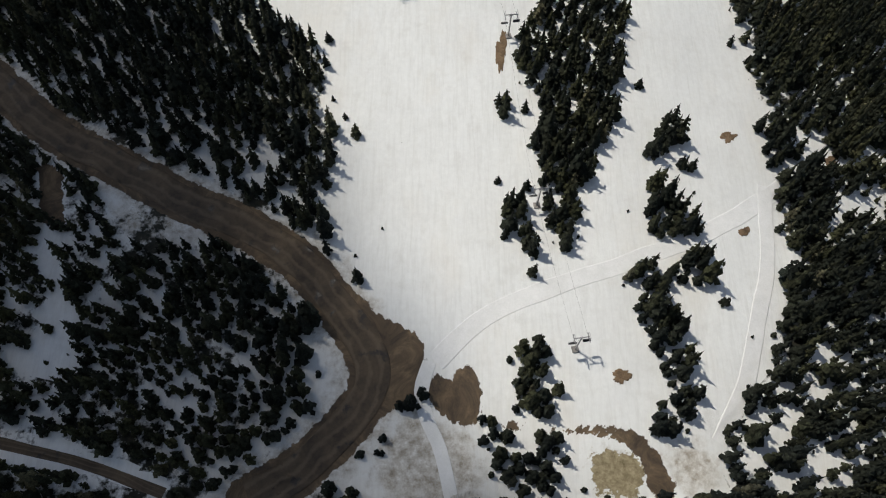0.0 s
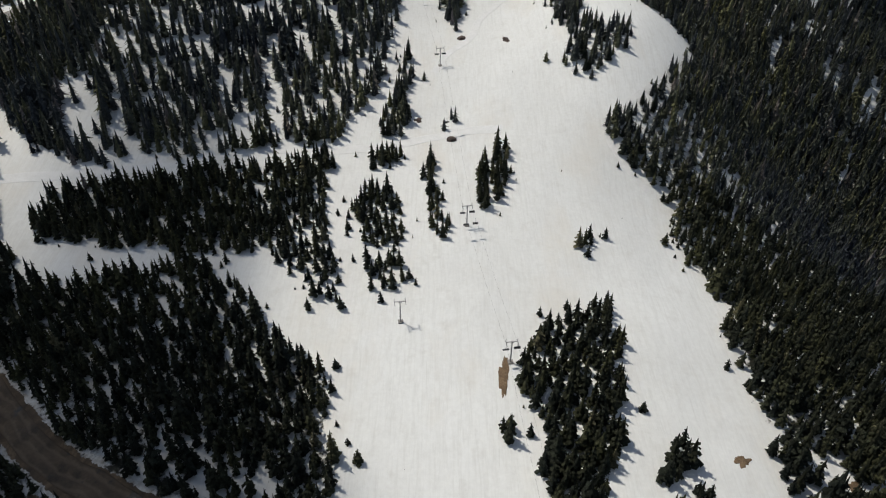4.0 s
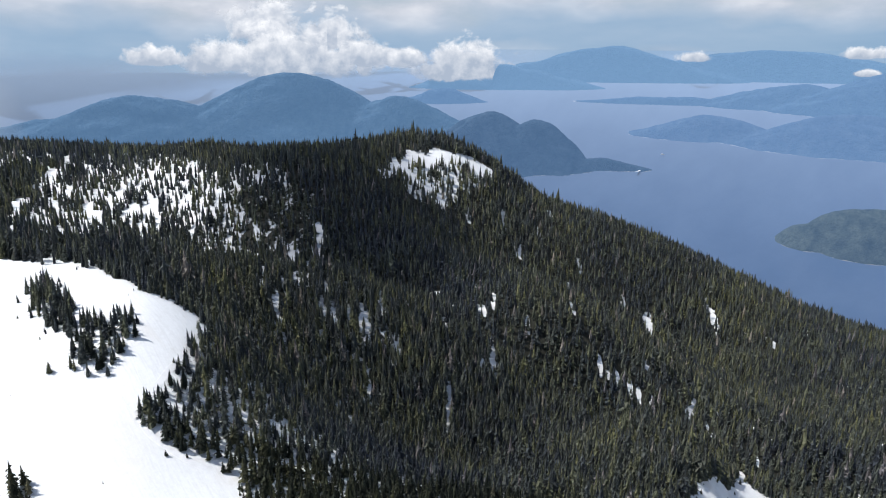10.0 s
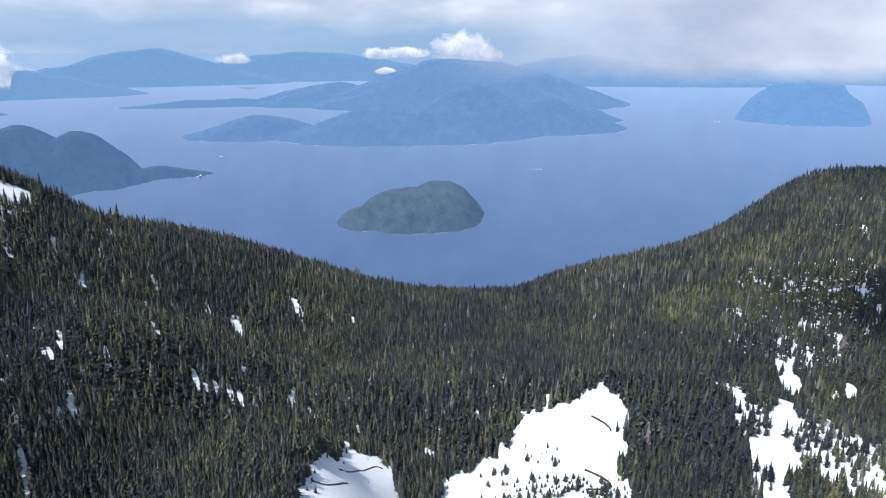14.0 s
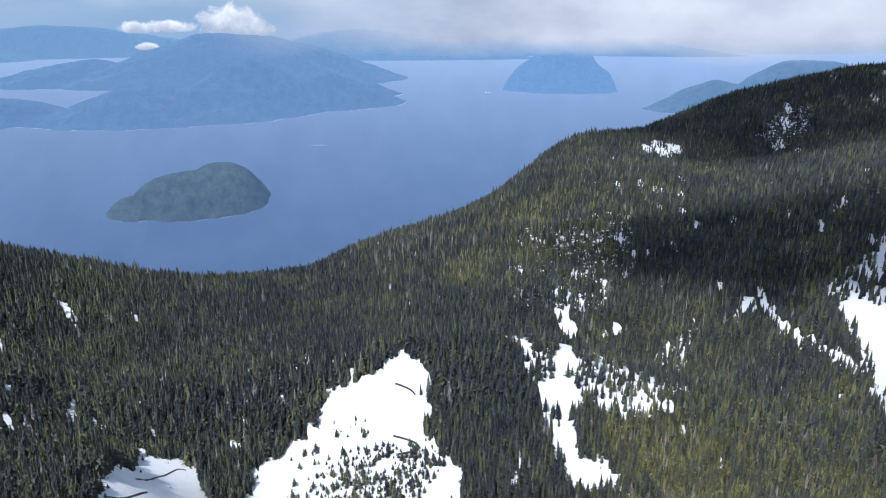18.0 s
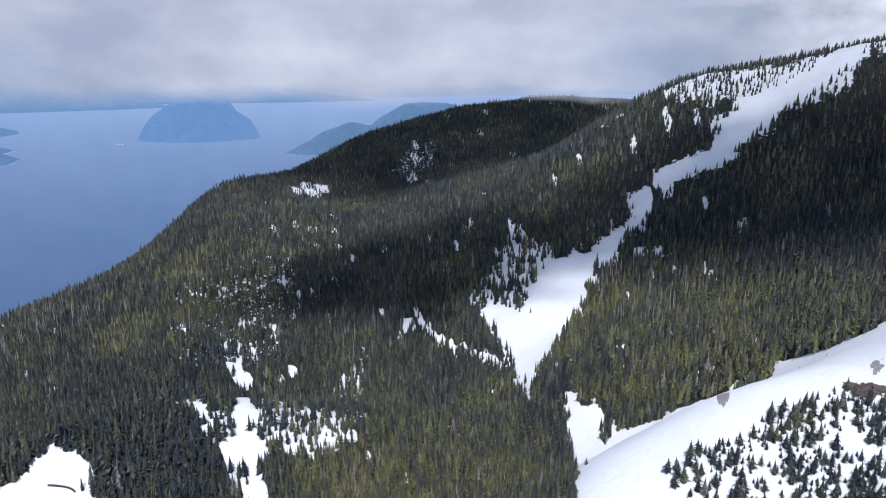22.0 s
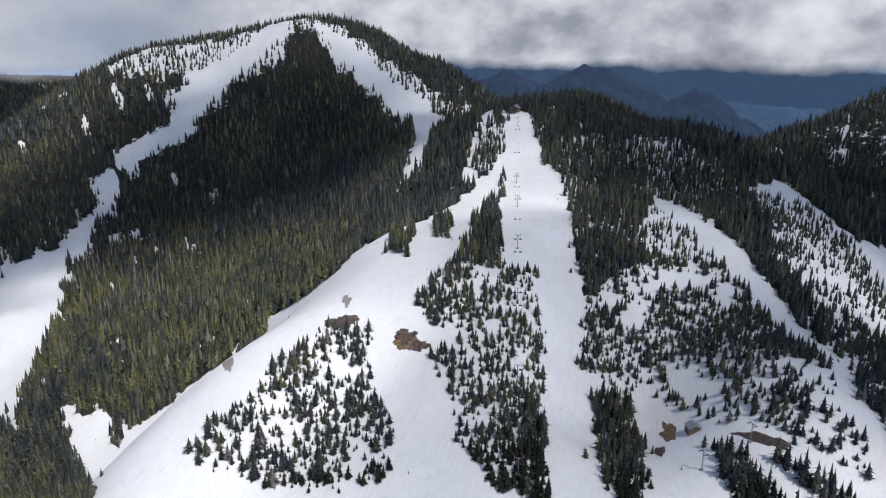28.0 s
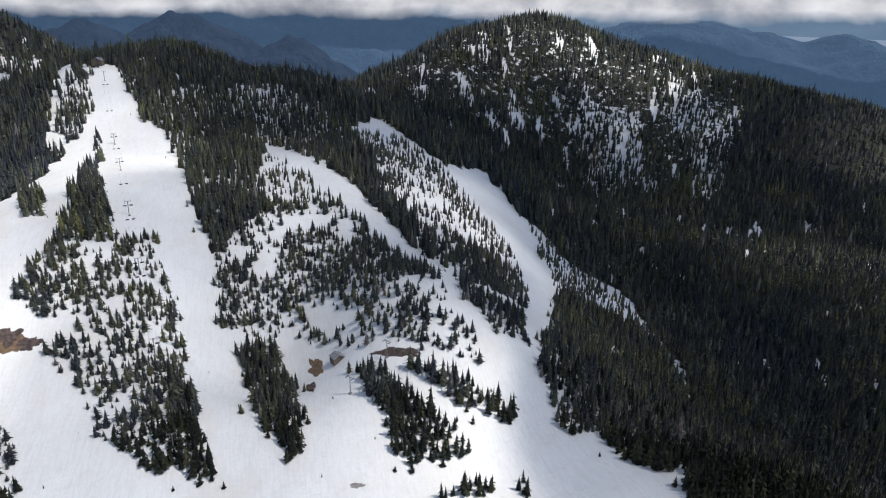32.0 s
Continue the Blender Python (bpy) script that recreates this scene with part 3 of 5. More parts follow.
ROAD_BEYOND = [(-213.2, 322.1), (-196.3, 332.9), (-173.3, 359.5), (-155, 393.5), (-124.6, 401.2), (-99.7, 407.6), (-82.9, 426.1), (-67.8, 469.6)]

CAT_TRACK = [(127.1, 116.1), (106.7, 109), (92.2, 98.2), (70.5, 84.2), (47.1, 74), (32.6, 69.2), (13, 60.4), (0.9, 49.5)]

CAT_EDGE = [(89.5, 99.7), (85.2, 74.5), (79.9, 60.7), (74.4, 45.5), (65.9, 31.7)]

CAT_LOOP = [(37.7, 377.6), (21.1, 356.1), (14.4, 335.1), (2.9, 321.7), (-2.6, 308.6)]

TRAVERSE = [(26.6, 264.8), (5.1, 264), (-18.6, 257.3), (-41.6, 253.6), (-75.8, 251.3), (-106.9, 241), (-137.9, 235.1), (-167.8, 229.9)]

RUN_EDGE = [(82.3, 233.4), (75, 242.6), (69.2, 255.6), (72.3, 266.8), (83.9, 277.5), (103.4, 295.4)]

ROAD_TRAIL = [(-0.4, 49.5), (-2.3, 42.9), (-0.9, 36.6), (2.3, 29.2), (4.8, 19.1)]

MUD = {
  "mud_junction": [(-22.6, 67.09), (-17.04, 66.31), (-14.12, 61.99), (-5.86, 57.71), (-2.06, 54.92), (-0.8, 49.5), (-2.28, 41.65), (-4.19, 39.74), (-9.35, 39.13), 
    (-14.32, 34.14), (-18.29, 36.68), (-15.99, 43.04), (-17.35, 49.64), (-20.64, 56.46), (-23.72, 62.8)],
  "mud_verge": [(-1, 43), (1, 48), (4, 44), (7, 49), (10, 48), (12, 43), (11, 36), (5, 35), (1, 39)],
  "dirty_bank": [(-9.34, 38.88), (-4.18, 38.85), (-0.33, 41.64), (-1.59, 37.82), (4.83, 34.05), (11.17, 32.8), (12.16, 18.52), (-14.92, 18.57), (-10.32, 29.2)],
  "dirty_verge": [(-82.52, 93.32), (-73.78, 93.34), (-61.28, 87.01), (-52.43, 85.41), (-48.97, 80), (-61.83, 80.09), (-71.62, 78.65), (-80.65, 81.69)],
  "mud_strip": [(11, 37), (24, 35), (38, 35), (47, 34), (51, 29), (55, 22), (54, 20), (48, 20), (48, 27), (44, 31), (37, 33), (18, 34)],
  "grass_edge": [(35, 30), (47, 29), (48, 20), (36, 20)],
  "dirty_edge": [(52, 32), (68, 31), (64, 20), (54, 20)],
  "rock_pit": [(71.18, 31.83), (74.19, 33.19), (77.22, 30.16), (75.09, 25.78), (71.61, 25.68), (70.01, 28.7)],
  "mud_drive": [(-103.28, 102.21), (-97.34, 102.21), (-93.36, 84.75), (-98.98, 84)],
}

LIFT_A = [(33.8, 52.3), (26.7, 90), (21.3, 143.7), (10.1, 206.7), (0.1, 313.7), (-21.2, 448.2), (-33.5, 524)]

LIFT_B = [(46.6, -242.3), (63.1, -316.3), (76.4, -374.3), (90.9, -439.8), (112.7, -538.7), (132.9, -627.5), (157.9, -743.3)]

LIFT_C = [(-23.5, -275.6), (-42.3, -289.9)]

LIFT_D = [(-11.7, 160.2)]

CABIN = [(-21, -314)]

STATION = [(169.7, -783.2)]

CREEKS = [
  [(509.2, 16.9), (503.9, 7.7), (500.2, 2.7), (497.6, 0.9)],
  [(474.5, 18.2), (470.2, 5.1), (465.4, -1.4), (463.3, 5.0), (462.6, 14.4)],
  [(337.8, 154.7), (390.3, 167.5), (408.6, 167.5), (424.6, 165.6), (427.4, 160.7)],
  [(291.6, 148.5), (300.7, 143.2), (323.4, 142.9)],
]

HUT = [(-38, 529.4)]

MOUNDS = {
  "near_island": [(74.85, 4480, 290, 430, 206), (72.24, 4420, 353, 410, 181), (68.63, 4400, 187, 250, 73), ],
  "promontory": [(43.77, 6700, 627, 650, 468), (47.6, 6600, 420, 450, 430), (52.75, 6500, 330, 140, 92), ],
  "mountain_island": [(28.65, 9500, 1242, 1300, 700), (17.57, 9600, 1034, 1100, 461), (11.51, 10300, 609, 700, 164), (36.66, 9000, 744, 900, 436), ],
  "wide_island": [(77.21, 9500, 916, 1000, 562), (70.62, 8900, 1238, 700, 317), (60.73, 9300, 655, 500, 235), (83.22, 9800, 762, 700, 375), (75.15, 8300, 512, 250, 114), (86.56, 11000, 381, 400, 143), ],
  "back_island": [(76.68, 14000, 2329, 1500, 846), (66.14, 14500, 1354, 900, 352), (57.26, 14500, 1339, 400, 129), (40.11, 14000, 712, 400, 298), ],
  "far_range": [(52.81, 24000, 3570, 1500, 1022), (44.74, 19000, 1959, 900, 594), (64.39, 26000, 4584, 1500, 924), (86.98, 22000, 3638, 1200, 804), (90.73, 25000, 4610, 1500, 588), (105.29, 25000, 3221, 1200, 519), ],
  "fjord_island": [(101.5, 11700, 860, 700, 560), (102.6, 11700, 520, 500, 620)],
  "fjord_coast": [(119.38, 8800, 1084, 900, 672), (113.41, 9400, 611, 400, 370), ],
  "blue_peaks": [(166.74, 6400, 620, 700, 852), (172.87, 6200, 640, 700, 890), (181.24, 5600, 370, 600, 769)],
  "snow_range": [(158.30, 9000, 2265, 1500, 968), (169.74, 9300, 1764, 1500, 851), (177.33, 9500, 1666, 1500, 947), (184.74, 9500, 1440, 1500, 1055), (196.35, 9000, 1661, 1500, 842), (210.60, 8000, 1346, 1500, 842), (221.86, 8000, 1123, 1500, 674), ],
}

# Ground spots to darken; an unseen cloud is added up-sun of each.
SHADES = {
    "over_the_base": [(-128, 125, 2, 72, 150, 0, 0.85), (-72, 50, -4, 50, 42, 0, 0.9), (-99, 122, 3, 60, 45, 0, 0.8), (-33, 28, -3, 52, 36, 0, 0.85)],
    "over_the_slopes": [(405, 670, -23, 165, 240, -25, 0.78), (-4, -464, 18, 200, 300, 0, 0.62), (-377, -417, -90, 210, 280, 0, 1.0), (-96, -869, 31, 330, 230, 0, 0.9), (-165, -310, -11, 120, 150, 0, 0.85)],
    "over_the_ridges": [(-411, 845, -19, 150, 110, 0, 0.7), (940, -490, -155, 330, 225, -154, 0.95), (1990, -1207, -57, 750, 650, 0, 1.0), (555, -885, -5, 260, 210, 30, 0.97), (-495, -858, -90, 420, 360, 0, 1.0), (593, -970, 64, 420, 420, 0, 0.5)],
}

SNAGS = {
  "ridge": [(1443, 145), (1473, -9), (1214, -169), (948, -165), (998, -2), (1175, 111)],
  "slope": [(1266, 96), (1427, -34), (1143, -41), (1069, 61)],
  "gully": [(680, -623), (659, -709), (494, -627), (467, -475)],
  "valley": [(927, -328), (972, -566), (803, -501), (807, -327)],
}

BOATS = [(57.56, 7487.78, 40, -57.56, 0), (55.98, 6413.15, 45, 4.02, 60), (82.69, 6381.45, 22, -77.69, 90), (84.63, 9809.36, 40, -74.63, 100), (87.94, 
    10423.5, 40, -77.94, 60), (96.13, 11166.1, 40, -96.13, 80), (82.96, 6382.12, 22, -82.96, 90), (95.85, 11218.7, 40, -95.85, 0)]

CUMULI = [(28.65, -1.53, 547.5, 255.5), (23.78, -1.45, 292, 146), (18.98, -1.19, 182.5, 102.2), (27.1, 0.67, 273.75, 219), (30.83, 0.05, 292, 200.75), (34.36, 
    -1.08, 219, 127.75), (41.68, -1.95, 310.25, 200.75), (36.96, -1.23, 164.25, 87.6), (6.66, -0.79, 146, 182.5), (58.91, -0.95, 109.5, 51.1), (70.21, 
    -0.66, 116.8, 54.75), (72.67, -0.58, 109.5, 54.75), (77.09, -0.58, 219, 164.25), (70.58, -1.85, 73, 32.85), (37.1, -1.22, 219, 109.5)]


DENSITY = {"ridge": 0.66, "hilltop": 0.72, "ridge_west": 0.5, "west_face": 0.86, "slope_west": 0.34, "plateau": 0.5, "creek_flecks": 0.76, "creek_meadow": 0.34, "creek_strip": 0.36, "gully_side": 0.36, "far_slide": 0.4, "far_face": 0.85, "crown": 0.7, "run_edge": 0.85,
           "east_face": 0.86, "pocket": 0.8, "spots_e": 0.8, "hill_face": 0.985, "bump": 0.84, "base_e": 0.72, "bank": 0.74}
rng = np.random.default_rng(7)


# ---- smooth noise over the plan ----
LATTICE = rng.random((256, 256))


def value_noise(x, y, size, seed=0):
    x, y = x / size + seed * 17.3, y / size + seed * 9.1
    i, j = np.floor(x).astype(int), np.floor(y).astype(int)
    u, v = x - i, y - j
    u, v = u * u * (3 - 2 * u), v * v * (3 - 2 * v)

    def g(a, b):
        return LATTICE[a % 256, b % 256]
    return (g(i, j) * (1 - u) + g(i + 1, j) * u) * (1 - v) + (g(i, j + 1) * (1 - u) + g(i + 1, j + 1) * u) * v - 0.5


def fractal(x, y, size, octaves=4, seed=0):
    return sum(value_noise(x, y, size / 2 ** k, seed + k) * 0.55 ** k for k in range(octaves))


# ---- ground heights: a smooth surface through the spot heights ----
SPOT = np.array([p for ps in SPOTS.values() for p in ps], float)


def kernel(a, b):
    return np.sqrt(((a[:, None, :2] - b[None, :, :2]) ** 2).sum(2) + 70.0 ** 2)


N_SPOT = len(SPOT)
SYS = np.zeros((N_SPOT + 3, N_SPOT + 3))
SYS[:N_SPOT, :N_SPOT] = kernel(SPOT, SPOT) - np.eye(N_SPOT) * 0.4
SYS[:N_SPOT, N_SPOT] = 1
SYS[:N_SPOT, N_SPOT + 1:] = SPOT[:, :2] / 1000
SYS[N_SPOT:, :N_SPOT] = SYS[:N_SPOT, N_SPOT:].T
WEIGHT = np.linalg.solve(SYS, np.r_[SPOT[:, 2], 0, 0, 0])


def inside(poly, x, y):
    p = np.array(poly, float)
    res = np.zeros(len(x), bool)
    box = (x >= p[:, 0].min()) & (x <= p[:, 0].max()) & (y >= p[:, 1].min()) & (y <= p[:, 1].max())
    xs, ys = x[box], y[box]
    r = np.zeros(len(xs), bool)
    for (x0, y0), (x1, y1) in zip(p, np.roll(p, -1, 0)):
        if y0 != y1:
            r ^= ((y0 > ys) != (y1 > ys)) & (xs < (x1 - x0) * (ys - y0) / (y1 - y0) + x0)
    res[box] = r
    return res


def within(polys, x, y, rough=1.0):
    d = np.hypot(x, y)
    amp = (2.0 + d * 0.006) * rough
    wx, wy = x + fractal(x, y, 14 + 0, 3, 3) * 2 * amp, y + fractal(x, y, 14, 3, 8) * 2 * amp
    res = np.zeros(len(x), bool)
    for p in polys.values():
        res |= inside(p, wx, wy)
    return res


def density_at(x, y):
    res = np.ones(len(x))
    for k, p in SPARSE.items():
        res[within({k: p}, x, y)] = DENSITY[k]
    return res


def gap(x, y, dense):
    """Melted-out lanes between the trees, drawn out down the slopes and gathered in places."""
    d, a = np.hypot(x, y), np.arctan2(x, y)
    lanes = fractal(a * 900, d * 0.45, 9, 3, 33)
    need = np.interp(dense, [0.3, 0.5, 0.66, 0.9, 1], [0.08, 0.15, 0.23, 0.37, 0.5]) - 0.26 * fractal(x, y, 230, 2, 51) + np.interp(d, [1300, 1900], [0, 0.12])
    return (lanes > need) & (d > 200)


N_AZ, N_R = 960, 250
R_IN, R_OUT = 5.0, 4880.0
RADII = R_IN * (3400 / R_IN) ** (np.arange(N_R) / (N_R - 1))
RADII = np.r_[0.02, 1.5, 3.2, RADII, np.linspace(3500, R_OUT, 14)]
N_R = len(RADII)
az_g, r_g = np.meshgrid(np.arange(N_AZ) * 2 * np.pi / N_AZ, RADII, indexing="ij")
gx, gy = (r_g * np.sin(az_g)).ravel(), (r_g * np.cos(az_g)).ravel()
gz = np.concatenate([kernel(q, SPOT) @ WEIGHT[:N_SPOT] + WEIGHT[N_SPOT] + q / 1000 @ WEIGHT[N_SPOT + 1:] for q in np.array_split(np.stack([gx, gy], 1), 40)])
g_open = within(OPEN, gx, gy)
g_sparse = density_at(gx, gy)
g_isle = within(ISLE, gx, gy, 0.6)
g_gap = gap(gx, gy, g_sparse)
far_fade = np.clip((np.hypot(gx, gy) - 60) / 500, 0.15, 1)
gz += fractal(gx, gy, 130, 4, 1) * 9 * far_fade + fractal(gx, gy, 22, 3, 5) * np.where(g_open, 1.0, 2.0)
sink = np.clip((np.hypot(gx, gy) - 3300) / 700, 0, 1)
gz = gz * (1 - sink) + (-1050) * sink
GRID_Z = gz.reshape(N_AZ, N_R)


def ground_z(x, y):
    """Height of the ground sheet under plan points."""
    x, y = np.atleast_1d(np.asarray(x, float)), np.atleast_1d(np.asarray(y, float))
    a = (np.arctan2(x, y) % (2 * np.pi)) / (2 * np.pi) * N_AZ
    i = np.floor(a).astype(int)
    u = a - i
    r = np.clip(np.hypot(x, y), R_IN, R_OUT - 1)
    k = np.clip(np.searchsorted(RADII, r) - 1, 0, N_R - 2)
    v = (r - RADII[k]) / (RADII[k + 1] - RADII[k])
    i0, i1 = i % N_AZ, (i + 1) % N_AZ
    return (GRID_Z[i0, k] * (1 - u) + GRID_Z[i1, k] * u) * (1 - v) + (GRID_Z[i0, k + 1] * (1 - u) + GRID_Z[i1, k + 1] * u) * v


def mesh_from(name, verts, faces, material, smooth=True):
    """A mesh from numpy arrays; faces all have the same number of corners."""
    verts, faces = np.asarray(verts, np.float32), np.asarray(faces, np.int32)
    me = bpy.data.meshes.new(name)
    n, k = faces.shape
    me.vertices.add(len(verts))
    me.vertices.foreach_set("co", verts.ravel())
    me.loops.add(n * k)
    me.loops.foreach_set("vertex_index", faces.ravel())
    me.polygons.add(n)
    me.polygons.foreach_set("loop_start", np.arange(0, n * k, k, dtype=np.int32))
    me.polygons.foreach_set("use_smooth", np.full(n, smooth))
    me.materials.append(material)
    me.update(calc_edges=True)
    return me


def sheet_faces(n, k, closed=False):
    i, j = np.meshgrid(np.arange(n if closed else n - 1), np.arange(k - 1), indexing="ij")
    i, j = i.ravel(), j.ravel()
    i2 = (i + 1) % n
    return np.stack([i * k + j, i2 * k + j, i2 * k + j + 1, i * k + j + 1], 1)


me = mesh_from("ground", np.stack([gx, gy, gz], 1), sheet_faces(N_AZ, N_R, True)[:, ::-1], M_GROUND)
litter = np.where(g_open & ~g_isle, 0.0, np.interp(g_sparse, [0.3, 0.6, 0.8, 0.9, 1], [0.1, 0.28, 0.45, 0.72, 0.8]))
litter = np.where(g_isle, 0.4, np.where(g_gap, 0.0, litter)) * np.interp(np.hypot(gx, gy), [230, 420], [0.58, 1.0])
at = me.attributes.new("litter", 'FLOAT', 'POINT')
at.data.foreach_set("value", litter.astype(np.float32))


def smudge(kinds, spread):
    """How much of the ground round each corner of the sheet lies in the named outlines."""
    res = np.zeros(len(gx))
    near = np.where(np.hypot(gx, gy) < 300)[0]
    for k in range(12):
        a, q = k * 2.4, spread * math.sqrt((k + 0.5) / 12)
        for name, p in MUD.items():
            if name.split("_")[0] in kinds:
                res[near] += inside(p, gx[near] + math.cos(a) * q, gy[near] + math.sin(a) * q) / 12
    return np.clip(res, 0, 1)


def off_line(x, y, line):
    """Distance of plan points from a line of road."""
    p, best = np.array(line), np.full(len(x), 1e9)
    for a, c in zip(p[:-1], p[1:]):
        d = c - a
        t = np.clip(((x - a[0]) * d[0] + (y - a[1]) * d[1]) / (d @ d), 0, 1)
        best = np.minimum(best, np.hypot(x - a[0] - t * d[0], y - a[1] - t * d[1]))
    return best


for name, kinds, spread in (("earth", ("mud",), 2.2), ("dirty", ("dirty", "grass"), 7.0), ("straw", ("grass",), 3.5)):
    amount = smudge(kinds, spread)
    if name == "earth":
        amount = np.maximum(amount, np.clip((7.2 - off_line(gx, gy, ROAD)) / 3.6, 0, 1))
    if name == "dirty":
        amount = np.maximum(amount, 0.75 * np.clip((13 - off_line(gx, gy, ROAD)) / 8, 0, 1))
    me.attributes.new(name, 'FLOAT', 'POINT').data.foreach_set("value", amount.astype(np.float32))
ground = tagged(new("ground", me), "snow-covered mountain ground with dark forest floor", "ground", kind="structure")


def part(name, me, material=None, parent=None, label=""):
    """Links a mesh or bmesh as one object under a thing or a part."""
    if isinstance(me, bmesh.types.BMesh):
        m2 = bpy.data.meshes.new(name)
        me.to_mesh(m2)
        me.free()
        me = m2
    if material is not None and not me.materials:
        me.materials.append(material)
    ob = new(name, me)
    ob.parent = parent
    if label:
        ob["label"] = label
    return ob


# ---- the sound: distances past 2.6 km are drawn in, so that the far shore stays within 4.9 km ----
SEA = -900.0
NEAR, SPAN = 2600.0, 2250.0


def draw_in(r):
    r = np.asarray(r, float)
    e = np.maximum(r, NEAR) - NEAR
    return np.where(r < NEAR, r, NEAR + SPAN * e / (e + SPAN))


def drawn(az, r, z):
    """A true place (bearing, distance, height) moved along its line of sight."""
    q = draw_in(r)
    return np.stack([np.sin(az) * q, np.cos(az) * q, EYE[2] + (z - EYE[2]) * q / r], -1)


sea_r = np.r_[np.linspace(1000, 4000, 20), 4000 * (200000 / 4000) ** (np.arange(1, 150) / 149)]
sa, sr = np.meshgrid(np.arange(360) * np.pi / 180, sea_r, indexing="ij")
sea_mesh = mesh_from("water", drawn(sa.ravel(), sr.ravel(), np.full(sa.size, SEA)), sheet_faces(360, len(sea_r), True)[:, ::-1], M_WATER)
# Strength of the painted haze, growing with true distance.
sea_mesh.attributes.new("haze_glow", 'FLOAT', 'POINT').data.foreach_set("value", (1 - np.exp(-np.maximum(sr.ravel() - 2500, 0) / 9000)).astype(np.float32))
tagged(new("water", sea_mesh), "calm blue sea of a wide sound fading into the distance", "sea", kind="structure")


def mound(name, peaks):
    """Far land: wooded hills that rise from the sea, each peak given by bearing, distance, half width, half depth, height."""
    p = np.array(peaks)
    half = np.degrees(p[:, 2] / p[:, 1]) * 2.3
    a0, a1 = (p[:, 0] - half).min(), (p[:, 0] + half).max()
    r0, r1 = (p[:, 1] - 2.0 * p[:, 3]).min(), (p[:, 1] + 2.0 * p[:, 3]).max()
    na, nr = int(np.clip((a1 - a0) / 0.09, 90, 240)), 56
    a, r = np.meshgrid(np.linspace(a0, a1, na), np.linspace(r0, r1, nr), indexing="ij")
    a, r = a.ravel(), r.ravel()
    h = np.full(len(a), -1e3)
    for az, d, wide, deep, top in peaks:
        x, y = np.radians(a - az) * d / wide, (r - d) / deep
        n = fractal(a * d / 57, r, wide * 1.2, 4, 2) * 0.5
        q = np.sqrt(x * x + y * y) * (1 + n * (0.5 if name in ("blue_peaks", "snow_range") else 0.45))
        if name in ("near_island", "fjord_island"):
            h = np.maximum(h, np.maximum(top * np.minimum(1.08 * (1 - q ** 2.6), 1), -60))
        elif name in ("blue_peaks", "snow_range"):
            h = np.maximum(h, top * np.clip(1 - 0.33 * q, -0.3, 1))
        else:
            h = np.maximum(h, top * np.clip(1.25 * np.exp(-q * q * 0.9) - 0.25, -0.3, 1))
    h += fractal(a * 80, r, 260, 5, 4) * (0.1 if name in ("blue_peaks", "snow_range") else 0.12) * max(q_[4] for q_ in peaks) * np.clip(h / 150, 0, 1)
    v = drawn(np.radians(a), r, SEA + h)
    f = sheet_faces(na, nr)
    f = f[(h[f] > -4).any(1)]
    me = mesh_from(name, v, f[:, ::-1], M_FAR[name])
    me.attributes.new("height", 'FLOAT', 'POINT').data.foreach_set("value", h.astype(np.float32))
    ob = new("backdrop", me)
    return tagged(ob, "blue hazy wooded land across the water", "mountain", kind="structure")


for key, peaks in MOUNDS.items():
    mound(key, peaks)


# ---- clouds ----
def mat_cloud(name, base, light, scale, low, high, soft, density, flat=3.0):
    """Thin cloud and haze sheets: they let the light through where thin; their daylight is put in as emission; low and
    high are the edges.
    """
    m = Mat(name)
    t = m.t
    n1 = m.noise(scale, 4, 0.5, m.place((1, 1, flat * 0.87)), 0.3)
    n2 = m.noise(scale * 1.3, 5, 0.52, m.place((1, 1, flat * 1.2)))
    g = m.node("NewGeometry")
    s = m.node("SeparateXYZ")
    m.link(g.outputs["Position"], s.inputs[0])
    z = s.outputs[2]
    wob = m.math('MULTIPLY', m.math('SUBTRACT', n1, 0.5), soft * 3.0)
    up = m.math('DIVIDE', m.math('SUBTRACT', m.math('ADD', z, wob), low), soft, True)
    down = m.math('DIVIDE', m.math('SUBTRACT', high, m.math('ADD', z, wob)), soft, True)
    a = m.math('MULTIPLY', m.math('MULTIPLY', up, down), m.attr("cover"))
    thick = m.ramp(n2, [(0.25, 1 - density), (0.5, 1.0)])
    a = m.math('MULTIPLY', a, thick, True)
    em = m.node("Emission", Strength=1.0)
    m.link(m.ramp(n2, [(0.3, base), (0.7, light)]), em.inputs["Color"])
    tr = m.node("BsdfTransparent")
    mx = m.node("MixShader")
    m.link(a, mx.inputs[0])
    m.link(tr.outputs[0], mx.inputs[1])
    m.link(em.outputs[0], mx.inputs[2])
    m.link(mx.outputs[0], t.nodes["Material Output"].inputs["Surface"])
    return m.m


